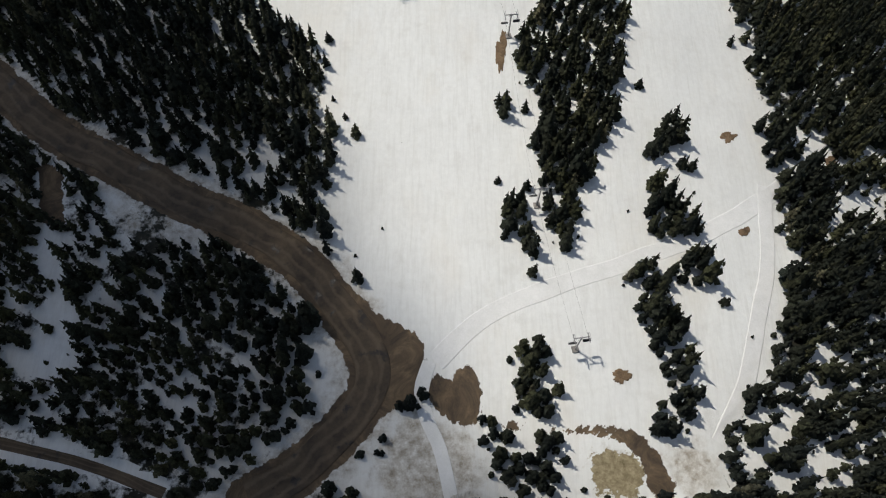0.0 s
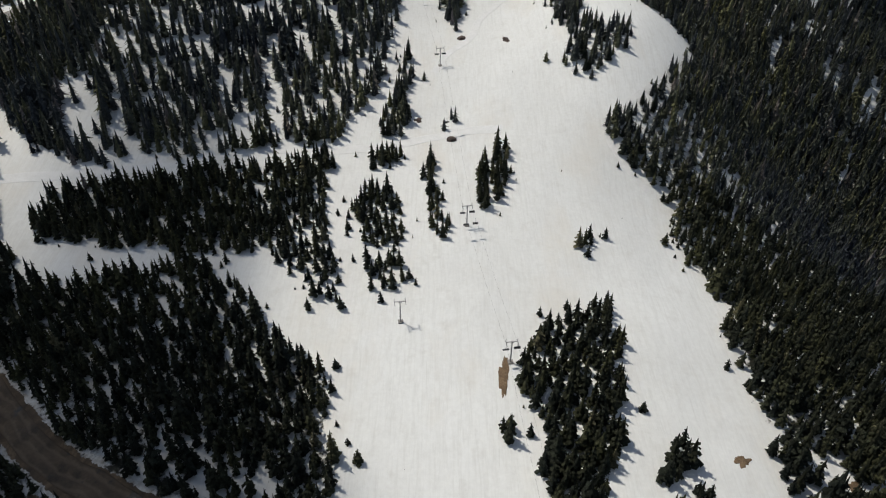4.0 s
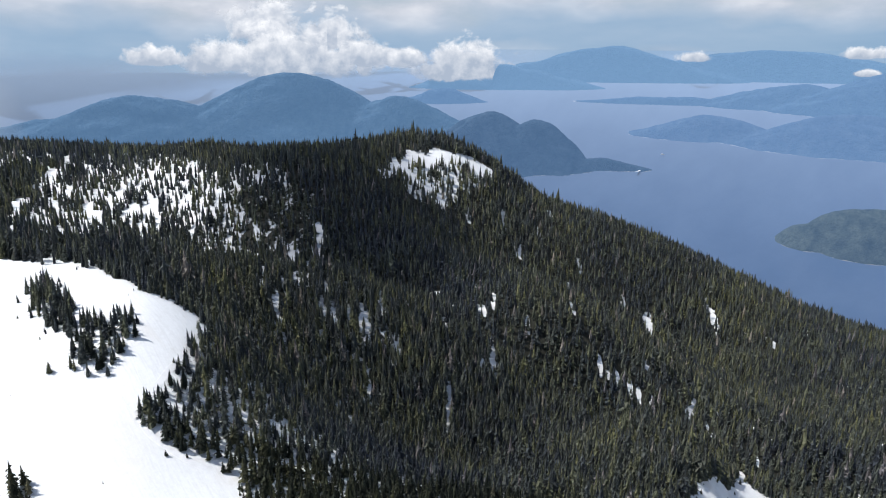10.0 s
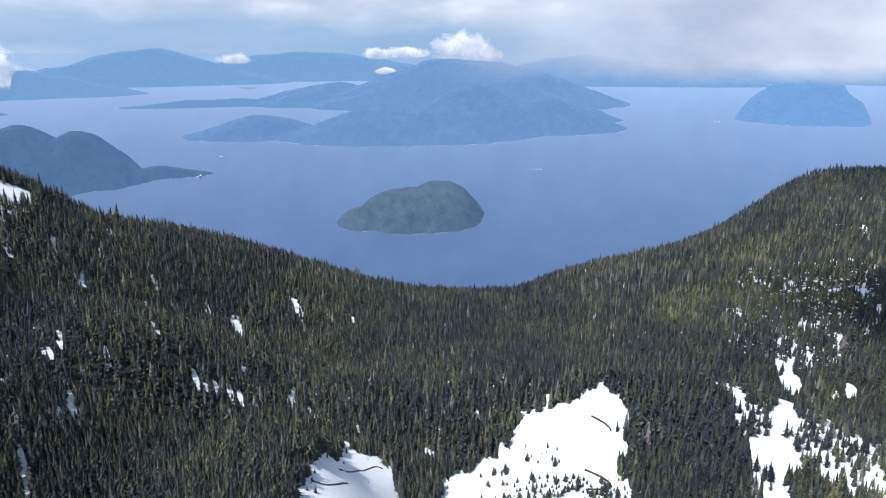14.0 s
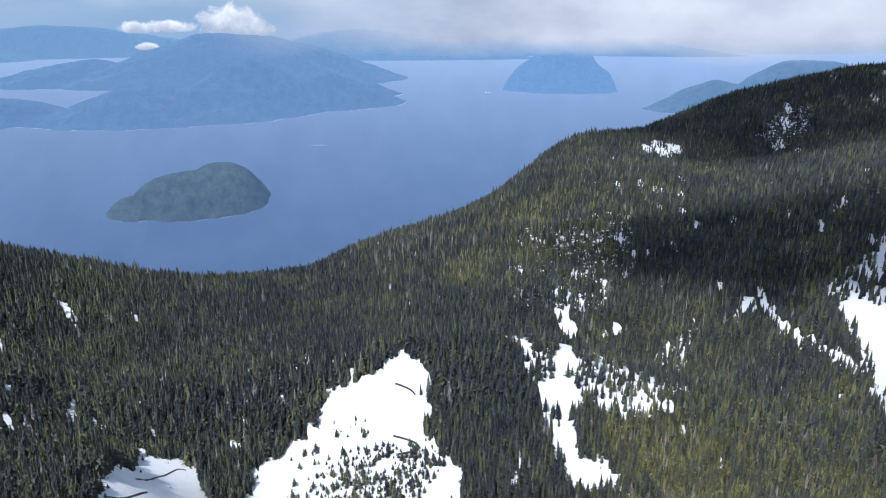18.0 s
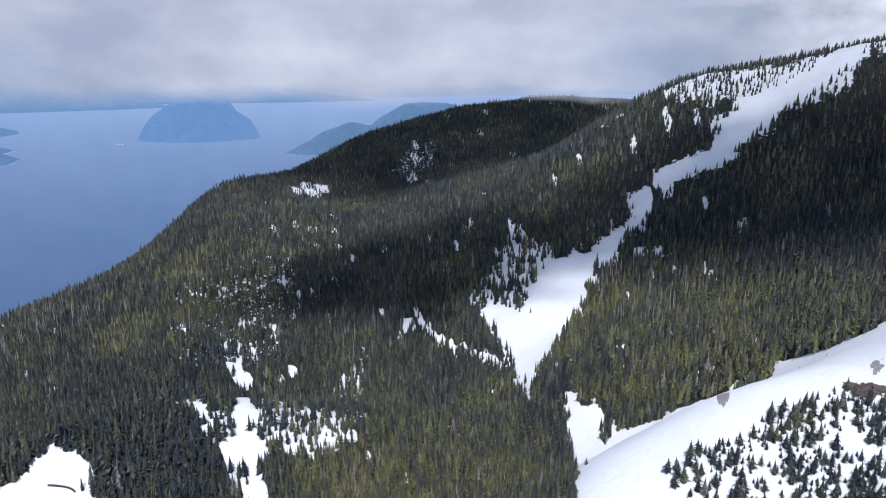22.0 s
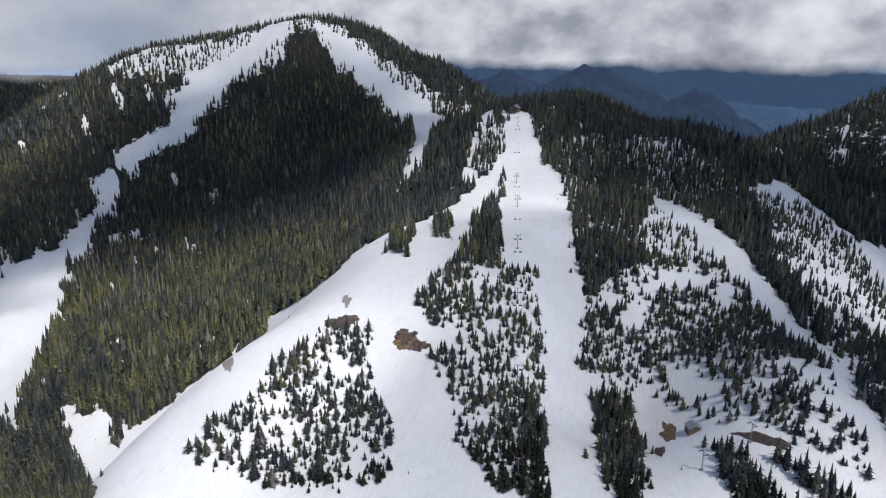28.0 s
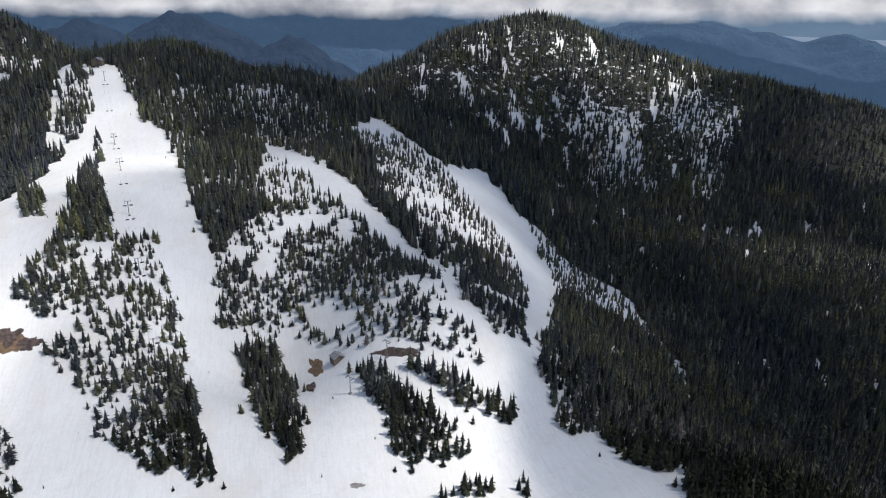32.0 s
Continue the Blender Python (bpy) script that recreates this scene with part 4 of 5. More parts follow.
def cloud_band(label, material, radius, a0, a1, z0, z1, fade, closed=False):
    n = 180
    a = np.radians(np.linspace(a0, a1, n, endpoint=not closed))
    k = 24
    aa, zz = np.meshgrid(a, np.linspace(z0, z1, k), indexing="ij")
    r = radius + fractal(aa.ravel() * 900, zz.ravel(), 300, 3, 6) * 30 - 30
    v = np.stack([np.sin(aa.ravel()) * r, np.cos(aa.ravel()) * r, zz.ravel()], 1)
    me = mesh_from("cloud", v, sheet_faces(n, k, closed), material)
    cover = np.ones(aa.size) if closed else np.clip(np.minimum(np.degrees(aa.ravel()) - a0, a1 - np.degrees(aa.ravel())) / fade, 0, 1)
    me.attributes.new("cover", 'FLOAT', 'POINT').data.foreach_set("value", cover.astype(np.float32))
    return tagged(new("backdrop", me), label, "cloud", kind="structure")


cloud_band("pale layered cloud over the horizon", mat_cloud("high_cloud", (0.25, 0.285, 0.34), (0.52, 0.525, 0.54), 0.0016, 0, 1600, 90, 0.25, 2.2), 4860, 0, 360, -100, 950, 1, True)
# Painted horizon haze: a glowing sheet in place of air light.
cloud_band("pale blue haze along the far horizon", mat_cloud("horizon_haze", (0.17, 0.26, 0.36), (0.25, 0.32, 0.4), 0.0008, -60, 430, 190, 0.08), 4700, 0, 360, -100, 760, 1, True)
cloud_band("low grey cloud bank on the mountains", mat_cloud("low_cloud", (0.29, 0.31, 0.36), (0.5, 0.51, 0.53), 0.0017, 45, 2000, 60, 0.12, 1.6), 2420, 74, 150, -80, 700, 22)
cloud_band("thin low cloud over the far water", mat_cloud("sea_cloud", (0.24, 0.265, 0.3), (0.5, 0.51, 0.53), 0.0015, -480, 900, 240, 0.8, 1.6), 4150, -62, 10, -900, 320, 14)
# Painted haze behind the peaks: a dark blue glowing sheet.
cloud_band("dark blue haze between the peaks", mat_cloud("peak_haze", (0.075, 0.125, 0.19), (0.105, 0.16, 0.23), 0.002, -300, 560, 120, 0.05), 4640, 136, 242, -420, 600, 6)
cloud_band("grey cloud over blue peaks", mat_cloud("east_cloud", (0.27, 0.28, 0.31), (0.6, 0.61, 0.63), 0.0024, 18, 2000, 60, 0.2, 1.2), 4100, 138, 240, -80, 900, 10)

def mat_overcast(name, opacity):
    m = Mat(name)
    a = m.math('MULTIPLY', m.attr("cover"), m.ramp(m.noise(0.012, 5, 0.6), [(0.3, 0.75), (0.6, 1.0)]))
    a = m.math('MULTIPLY', a, opacity, True)
    d = m.node("BsdfDiffuse", Color=(0.85, 0.86, 0.88, 1))
    tr = m.node("BsdfTransparent")
    mx = m.node("MixShader")
    m.link(a, mx.inputs[0])
    m.link(tr.outputs[0], mx.inputs[1])
    m.link(d.outputs[0], mx.inputs[2])
    m.link(mx.outputs[0], m.t.nodes["Material Output"].inputs["Surface"])
    return m.m


def overhead_cloud(x, y, z, a, b, rot, opacity):
    """A broken cloud out of view above the drone, added so that its shadow lies on the given slope."""
    up = (1150 - z) / to_sun.z
    n, k = 48, 14
    t, q = np.meshgrid(np.arange(n) * 2 * np.pi / n, np.linspace(0.02, 1.35, k), indexing="ij")
    t, q = t.ravel(), q.ravel()
    wob = 1 + 0.9 * fractal(np.cos(t) * 60 + x, np.sin(t) * 60 + y, 50, 3, 60)
    u, v = np.cos(t) * q * a * wob, np.sin(t) * q * b * wob
    c, s = math.cos(radians(rot)), math.sin(radians(rot))
    px, py = x + to_sun.x * up + u * c - v * s, y + to_sun.y * up + u * s + v * c
    pz = z + to_sun.z * up + 40 * np.clip(1 - q, 0, 1) ** 0.5 + fractal(px, py, 120, 3, 61) * 30
    me = mesh_from("cloud", np.stack([px, py, pz], 1), sheet_faces(n, k, True), mat_overcast("broken_cloud", opacity))
    cover = np.clip((1.3 - q) / 0.6, 0, 1)
    me.attributes.new("cover", 'FLOAT', 'POINT').data.foreach_set("value", cover.astype(np.float32))
    return tagged(new("backdrop", me), "unseen broken cloud added to shade the slopes", "cloud", kind="structure")


for row in itertools.chain(*SHADES.values()):
    overhead_cloud(*row)

# ---- trees ----


def bough_template(boughs, seed, slim=0.2, broad=0.075):
    """A conifer of height 1: single bent boughs round a slender dark core, as triangles."""
    r = np.random.default_rng(seed)
    lean = r.normal(0, 0.015, 2)
    v, f = [(lean[0], lean[1], 1.0)], []
    for k in range(5):
        a = 6.2832 * k / 5
        v.append((math.cos(a) * slim * 0.55, math.sin(a) * slim * 0.55, 0.1))
        f.append((0, 1 + k, 1 + (k + 1) % 5))
    for k in range(boughs):
        u = 1 - math.sqrt(1 - (k + r.random()) / boughs * 0.985)
        a = 2.39996 * k + r.normal(0, 0.25)
        rad = (slim * (1 - u) ** 0.75 + 0.012) * r.uniform(0.7, 1.22)
        z = 0.1 + 0.88 * u + r.normal(0, 0.012)
        w = (broad * (1 - 0.6 * u)) * r.uniform(0.7, 1.3)
        c, s = math.cos(a), math.sin(a)
        ox, oy = lean[0] * z, lean[1] * z
        n = len(v)
        v += [(c * rad * 0.2 + ox, s * rad * 0.2 + oy, z + 0.075 * (1.1 - u)), (c * rad + ox, s * rad + oy, z - 0.035),
              (c * rad * 0.66 - s * w + ox, s * rad * 0.66 + c * w + oy, z - 0.02), (c * rad * 0.66 + s * w + ox, s * rad * 0.66 - c * w + oy, z - 0.02)]
        f += [(n, n + 2, n + 1), (n, n + 1, n + 3)]
    return np.array(v), np.array(f)


def sprig_template(boughs, seed, slim=0.16, broad=0.06, sides=4):
    """A slender conifer of height 1 made of pointed boughs that stand out from a narrow spire, as triangles."""
    r = np.random.default_rng(seed)
    lean = r.normal(0, 0.025, 2)
    v, f = [(lean[0], lean[1], 1.0)], []
    turn = r.uniform(0, 6.28)
    for k in range(sides):
        a, q = turn + 6.2832 * k / sides, slim * r.uniform(0.5, 0.85)
        v.append((math.cos(a) * q, math.sin(a) * q, 0.02))
        f.append((0, 1 + k, 1 + (k + 1) % sides))
    for k in range(boughs):
        u = 1 - math.sqrt(1 - (k + r.random()) / boughs * 0.95)
        a = 2.39996 * k + r.normal(0, 0.3)
        rad = (slim * (1 - u) ** 0.8 + 0.02) * r.uniform(0.8, 1.4)
        z = 0.08 + 0.86 * u + r.normal(0, 0.015)
        w = (broad * (1 - 0.5 * u)) * r.uniform(0.75, 1.3)
        c, q = math.cos(a), math.sin(a)
        ox, oy, n = lean[0] * z, lean[1] * z, len(v)
        v += [(c * rad * 1.15 + ox, q * rad * 1.15 + oy, z - 0.03), (c * rad * 0.25 - q * w + ox, q * rad * 0.25 + c * w + oy, z + 0.06),
              (c * rad * 0.25 + q * w + ox, q * rad * 0.25 - c * w + oy, z + 0.04)]
        f.append((n, n + 1, n + 2))
    return np.array(v), np.array(f)


def forest_class(x, y):
    """0 open ground, 1 dense, 2 sparse forest, 3 young trees, 4 a stand between the runs, 5 a lane without trees."""
    res = np.full(len(x), 1)
    dense = density_at(x, y)
    res[dense < 1] = 2
    res[gap(x, y, dense)] = 5
    res[within(OPEN, x, y)] = 0
    res[(res == 0) & within(YOUNG, x, y)] = 3
    res[within(ISLE, x, y, 0.6)] = 4
    return res


def road_gap(x, y):
    near = np.zeros(len(x), bool)
    for line, w in ((ROAD, 6.6), (TRACK, 3.4)):
        p = np.array(line)
        for a, b in zip(p[:-1], p[1:]):
            d = b - a
            t = np.clip(((x - a[0]) * d[0] + (y - a[1]) * d[1]) / (d @ d), 0, 1)
            near |= np.hypot(x - a[0] - t * d[0], y - a[1] - t * d[1]) < w
    for p in MUD.values():
        near |= inside(p, x, y)
    for px, py, ax, ay, bx, by in itertools.chain(*PATCHES.values()):
        det = ax * by - ay * bx
        u, v = ((x - px) * by - (y - py) * bx) / det, ((y - py) * ax - (x - px) * ay) / det
        near |= u * u + v * v < 1.1
    return near


def candidates(r0, r1, step, a0, a1):
    n = int(r1 / (step * 0.9)) + 2
    i, j = np.meshgrid(np.arange(-n, n), np.arange(-n, n))
    x, y = i.ravel() * step + (j.ravel() % 2) * step / 2, j.ravel() * step * 0.9
    d, a = np.hypot(x, y), (np.degrees(np.arctan2(x, y)) + 60) % 360 - 60
    low = ((a > -60) & (a < 95)) | (a > 235)
    k = (d >= r0) & (d < r1) & np.where(d < 200, low, (a > a0) & (a < a1)) & (d > 12)
    x, y = x[k], y[k]
    return x + rng.uniform(-0.42, 0.42, len(x)) * step, y + rng.uniform(-0.42, 0.42, len(y)) * step


def stand(x, y, cls):
    """Which candidates carry a tree, and how tall."""
    clump = fractal(x, y, 26, 3, 12)
    u = rng.random(len(x))
    d = np.hypot(x, y)
    dense = density_at(x, y)
    keep = (cls == 1) & (u < np.interp(d, [200, 400], [0.99, 0.96]) + clump * np.interp(d, [200, 400], [0.4, 0.25]))
    keep |= (cls == 2) & (u < np.where(d < 200, dense, np.interp(dense, [0.3, 0.6, 0.9], [0.62, 0.8, 0.95])) + clump * 0.5)
    keep |= (cls == 3) & (u < 0.78 + fractal(x, y, 17, 3, 14) * 1.5)
    keep |= (cls == 4) & (u < np.where(d < 110, 1.0, 0.92 + clump * 0.5))
    keep |= (cls == 5) & (u < 0.07)
    keep |= (cls == 0) & (u < 0.004)
    h = np.interp(d, [0, 230, 330, 480, 700, 2600], [7.8, 9.0, 10.5, 11.3, 12.3, 14.5])
    h = h * np.exp(rng.normal(0, 0.21, len(x))) * (1 + fractal(x, y, 90, 2, 20) * 0.35)
    h = h * np.interp(ground_z(x, y), [60, 180], [1.0, 0.72])
    h = np.where((cls == 3) | (cls == 5), np.interp(d, [200, 700], [1.0, 1.35]) * (2.4 + 6.0 * rng.random(len(x)) ** 1.4), h)
    h = np.where(cls == 4, h * 0.9, np.where(cls == 0, 0.7 + 1.6 * rng.random(len(x)), h))
    return keep, h


def plant(name, x, y, h, templates, label, material, fat=1.0):
    """One mesh of very many trees."""
    z = ground_z(x, y) - 0.3
    pick = rng.integers(0, len(templates), len(x))
    vs, fs, tone, base = [], [], [], 0
    for k, (v, f) in enumerate(templates):
        s = np.where(pick == k)[0]
        if not len(s):
            continue
        a, wide = rng.uniform(0, 6.28, len(s)), (h * fat)[s] * rng.uniform(0.85, 1.25, len(s))
        ca, sn = np.cos(a), np.sin(a)
        vx = (v[None, :, 0] * ca[:, None] - v[None, :, 1] * sn[:, None]) * wide[:, None] + x[s, None]
        vy = (v[None, :, 0] * sn[:, None] + v[None, :, 1] * ca[:, None]) * wide[:, None] + y[s, None]
        vz = v[None, :, 2] * h[s, None] + z[s, None]
        vs.append(np.stack([vx, vy, vz], 2).reshape(-1, 3))
        fs.append((f[None] + (np.arange(len(s)) * len(v))[:, None, None] + base).reshape(-1, 3))
        # Painted sunlight and paler species raise the tone here.
        light = within(SUNLIT_CEDAR_STANDS, x[s], y[s], 3.0) * 0.22
        dead = rng.random(len(s)) < 0.025
        tone.append(np.repeat(np.where(dead, 1.8, rng.random(len(s)) * 0.72 + light), len(v)))
        base += len(s) * len(v)
    me = mesh_from(name, np.concatenate(vs), np.concatenate(fs), material, False)
    me.attributes.new("tone", 'FLOAT', 'POINT').data.foreach_set("value", np.concatenate(tone).astype(np.float32))
    ob = new(name, me)
    return tagged(ob, label, "forest", kind="stuff")


T_BASE = [bough_template(19, 100 + s, 0.18, 0.08) for s in range(8)]
T_NEAR = [sprig_template(20, s, 0.165, 0.06, 5) for s in range(8)]
T_MID = [sprig_template(8, 20 + s, 0.195, 0.09) for s in range(8)]
T_FAR = [sprig_template(3, 40 + s, 0.22, 0.13) for s in range(6)]

solo_trees = []
for r0, r1, step, temps, word in ((12, 265, 2.9, T_BASE, "around the base of the runs"), (265, 480, 3.2, T_NEAR, "beside the upper runs")):
    x, y = candidates(r0, r1, step, -46, 244)
    cls = forest_class(x, y)
    keep, h = stand(x, y, cls)
    keep &= ~road_gap(x, y)
    solo = np.where(keep & (cls == 4) & (np.hypot(x, y) < 340))[0]
    solo = rng.choice(solo, min(148, len(solo)), replace=False)
    solo_trees += [(x[i], y[i], h[i]) for i in solo]
    keep[solo] = False
    turn = rng.uniform(0, 6.28, len(x))
    reach = rng.uniform(3, 9, len(x))
    beside = forest_class(x + np.cos(turn) * reach, y + np.sin(turn) * reach)
    fringe = (cls == 0) & ((beside == 1) | (beside == 2) | (beside == 4)) & (rng.random(len(x)) < 0.24) & ~road_gap(x, y)
    h[fringe] = rng.uniform(1.5, 6.0, fringe.sum())
    keep |= fringe
    cls[fringe] = 3
    plant("near_forest", x[keep], y[keep], h[keep], temps, "dark green conifer forest " + word, M_TREE_NEAR if r0 < 200 else M_TREE_HAZY, (np.choose(cls, [1.0, 1.0, 1.0, 1.4, 1.1, 1.4]))[keep])
for r0, r1, step in ((480, 760, 4.8), (760, 1100, 5.8)):
    x, y = candidates(r0, r1, step, -38, 242)
    cls = forest_class(x, y)
    keep, h = stand(x, y, cls)
    keep &= ~road_gap(x, y)
    plant("hillside_forest", x[keep], y[keep], h[keep], T_MID, "dense conifer forest on the mountain sides", M_TREE_HAZY)
for r0, r1, step in ((1100, 1650, 7.8), (1650, 2900, 11.0)):
    x, y = candidates(r0, r1, step, -30, 236)
    deg = (np.degrees(np.arctan2(x, y)) + 60) % 360 - 60
    seen = ((deg < 138) | (np.hypot(x, y) < 1650)) & ((deg > 30) | (np.hypot(x, y) < 2100))
    x, y = x[seen], y[seen]
    cls = forest_class(x, y)
    keep, h = stand(x, y, cls)
    keep &= (ground_z(x, y) > SEA + 3) & ~road_gap(x, y)
    plant("distant_forest", x[keep], y[keep], h[keep], T_FAR, "distant conifer forest on the ridges", M_TREE_HAZY)


def conifer(seed):
    thing = new("conifer")
    tagged(thing, "dark green snow-free conifer on a ski run", "tree", "conifers between the runs")
    bm = bmesh.new()
    bmesh.ops.create_cone(bm, cap_ends=True, segments=7, radius1=0.02, radius2=0.004, depth=0.95, matrix=pose(0, 0, 0.46))
    part("trunk", bm, M_BARK, thing, "grey-brown tapered trunk")
    v, f = bough_template(110, 70 + seed, 0.17, 0.05)
    part("crown", mesh_from("crown", v, f, M_TREE_NEAR, False), None, thing, "ragged tiers of drooping branches")
    return thing


kinds = [conifer(s) for s in range(4)]
for i, (px, py, ph) in enumerate(solo_trees):
    m = Matrix.Translation((px, py, ground_z(px, py)[0] - 0.15)) @ Matrix.Rotation(i * 2.4, 4, 'Z')
    if i < 4:
        kinds[i].matrix_basis = m @ Matrix.Diagonal((ph, ph, ph, 1))
    else:
        ob = copy_thing(kinds[i % 4], m)
        ob.scale = (ph, ph, ph)


# ---- road and bare patches ----
def smooth_line(pts, step):
    p = [Vector((a, b, 0)) for a, b in pts]
    out = []
    for i in range(len(p) - 1):
        a, b, c, d = p[max(i - 1, 0)], p[i], p[i + 1], p[min(i + 2, len(p) - 1)]
        n = max(2, int((c - b).length / step))
        for k in range(n):
            t = k / n
            out.append(0.5 * ((2 * b) + (c - a) * t + (2 * a - 5 * b + 4 * c - d) * t * t + (3 * b - a - 3 * c + d) * t ** 3))
    return out + [p[-1]]


def ribbon(name, pts, width, material, label, lift=0.12, category="road"):
    line = smooth_line(pts, 1.5)
    k = 25
    v = []
    for i, p in enumerate(line):
        d = (line[min(i + 1, len(line) - 1)] - line[max(i - 1, 0)]).normalized()
        side = Vector((d.y, -d.x, 0))
        w = np.array([width * (1 + 0.28 * float(fractal(np.array([i * 1.5]), np.array([s * 50.0]), 14, 3, 30)[0])) for s in (0, 1)])
        for j in range(k):
            u = j / (k - 1) * 2 - 1
            q = p + side * (u * 0.5 * w[0 if u < 0 else 1])
            v.append((q.x, q.y, u))
    v = np.array(v)
    across = v[:, 2].copy()
    v[:, 2] = ground_z(v[:, 0], v[:, 1]) + lift - 0.5 * (np.abs(v[:, 2]) > 0.99)
    me = mesh_from(name, v, sheet_faces(len(line), k)[:, ::-1], material)
    me.attributes.new("across", 'FLOAT', 'POINT').data.foreach_set("value", across.astype(np.float32))
    return tagged(new(name, me), label, category, kind="structure")


ribbon("road", ROAD, 8.4, M_MUD, "muddy brown mountain road between snow banks", 0.15)
ribbon("road", TRACK, 2.6, M_MUD, "narrow wet track through the snow", 0.12)
ribbon("road", ROAD_BEYOND, 9.0, M_SCREE, "cleared grey road beyond the forest", 0.5)

for line in CREEKS:
    ribbon("creek_bed", line, 1.3, M_BOG, "dark open creek winding through the snow", 0.12, "creek")

M_TRACK = mat_plain("packed_snow", (0.72, 0.725, 0.715), (0.82, 0.82, 0.815), 0.35, 0.7, 0.2, 0.1)
for line, width in ((CAT_TRACK, 5.0), (CAT_EDGE, 4.5), (CAT_LOOP, 4.0), (TRAVERSE, 5.0), (RUN_EDGE, 3.0), (ROAD_TRAIL, 3.4)):
    ribbon("snow_track", line, width, M_TRACK, "groomed snow track packed smooth across the run", 0.1, "track")
PATCH_LOOK = {"mud": (M_EARTH, "bare brown earth melted out of the snow"), "rock": (M_ROCK, "bare reddish rock outcrop in the snow"),
              "scree": (M_SCREE, "grey gravel melted out of the snow")}


def patch(kind, px, py, ax, ay, bx, by, seed):
    rings, seg = 8, 120
    v = [(px, py, 0.0)]
    for i in range(1, rings + 1):
        for j in range(seg):
            a = 6.2832 * j / seg
            wob = 1 + 0.9 * float(fractal(np.array([math.cos(a) * 40 + seed * 91]), np.array([math.sin(a) * 40]), 30, 5, 40)[0])
            q = i / rings * (wob if i > 2 else 1)
            ca, sa_ = math.cos(a) * q, math.sin(a) * q
            v.append((px + ax * ca + bx * sa_, py + ay * ca + by * sa_, i / rings))
    v = np.array(v)
    bumps = fractal(v[:, 0], v[:, 1], 5, 3, 50) * (1.6 if kind == "rock" else 0.25)
    v[:, 2] = ground_z(v[:, 0], v[:, 1]) + np.where(v[:, 2] > 0.95, -0.35, 0.14 + np.maximum(bumps, -0.05) + (0.5 if kind == "rock" else 0) * (1 - v[:, 2]))
    me = bpy.data.meshes.new("bare_patch")
    faces = [(0, 1 + j, 1 + (j + 1) % seg) for j in range(seg)]
    for i in range(rings - 1):
        b0, b1 = 1 + i * seg, 1 + (i + 1) * seg
        faces += [(b0 + j, b1 + j, b1 + (j + 1) % seg, b0 + (j + 1) % seg) for j in range(seg)]
    me.from_pydata([tuple(q) for q in v], [], faces)
    me.polygons.foreach_set("use_smooth", np.full(len(faces), True))
    mat, label = PATCH_LOOK[kind]
    me.materials.append(mat)
    return tagged(new("bare_patch", me), label, "patch", kind="structure")


for kind, rows in PATCHES.items():
    for i, row in enumerate(rows):
        patch(kind, *row, i)


# ---- dead standing trunks on the ridge ----
def snags(poly_xy, count):
    p = np.array(poly_xy)
    x, y = rng.uniform(p[:, 0].min(), p[:, 0].max(), count * 6), rng.uniform(p[:, 1].min(), p[:, 1].max(), count * 6)
    k = inside(poly_xy, x, y)
    x, y = x[k][:count], y[k][:count]
    v = np.array([(math.cos(a) * w, math.sin(a) * w, q) for q, w in ((0, 0.022), (0.6, 0.014), (1, 0.003)) for a in (0, 2.1, 4.2)])
    f = np.array([(i * 3 + j, i * 3 + (j + 1) % 3, i * 3 + 3 + (j + 1) % 3) for i in range(2) for j in range(3)] + [(i * 3 + j, i * 3 + 3 + (j + 1) % 3, i * 3 + 3 + j) for i in range(2) for j in range(3)])
    ob = plant("dead_trees", x, y, rng.uniform(14, 30, len(x)), [(v, f)], "bleached grey dead trunks standing in the forest", M_SNAG)
    return ob


M_SNAG = mat_plain("bleached_wood", (0.2, 0.19, 0.175), (0.36, 0.34, 0.32), 0.5)
for poly_xy in SNAGS.values():
    snags(poly_xy, 60)


# ---- ski lifts ----
def tube(bm, a, b, r0, r1, seg=8):
    a, b = Vector(a), Vector(b)
    m = Matrix.Translation((a + b) / 2) @ (b - a).to_track_quat('Z', 'Y').to_matrix().to_4x4()
    bmesh.ops.create_cone(bm, cap_ends=True, segments=seg, radius1=r0, radius2=r1, depth=(b - a).length, matrix=m)


def box(bm, c, s, m=Matrix.Identity(4)):
    bmesh.ops.create_cube(bm, size=1, matrix=m @ Matrix.Translation(c) @ Matrix.Diagonal((*s, 1)))


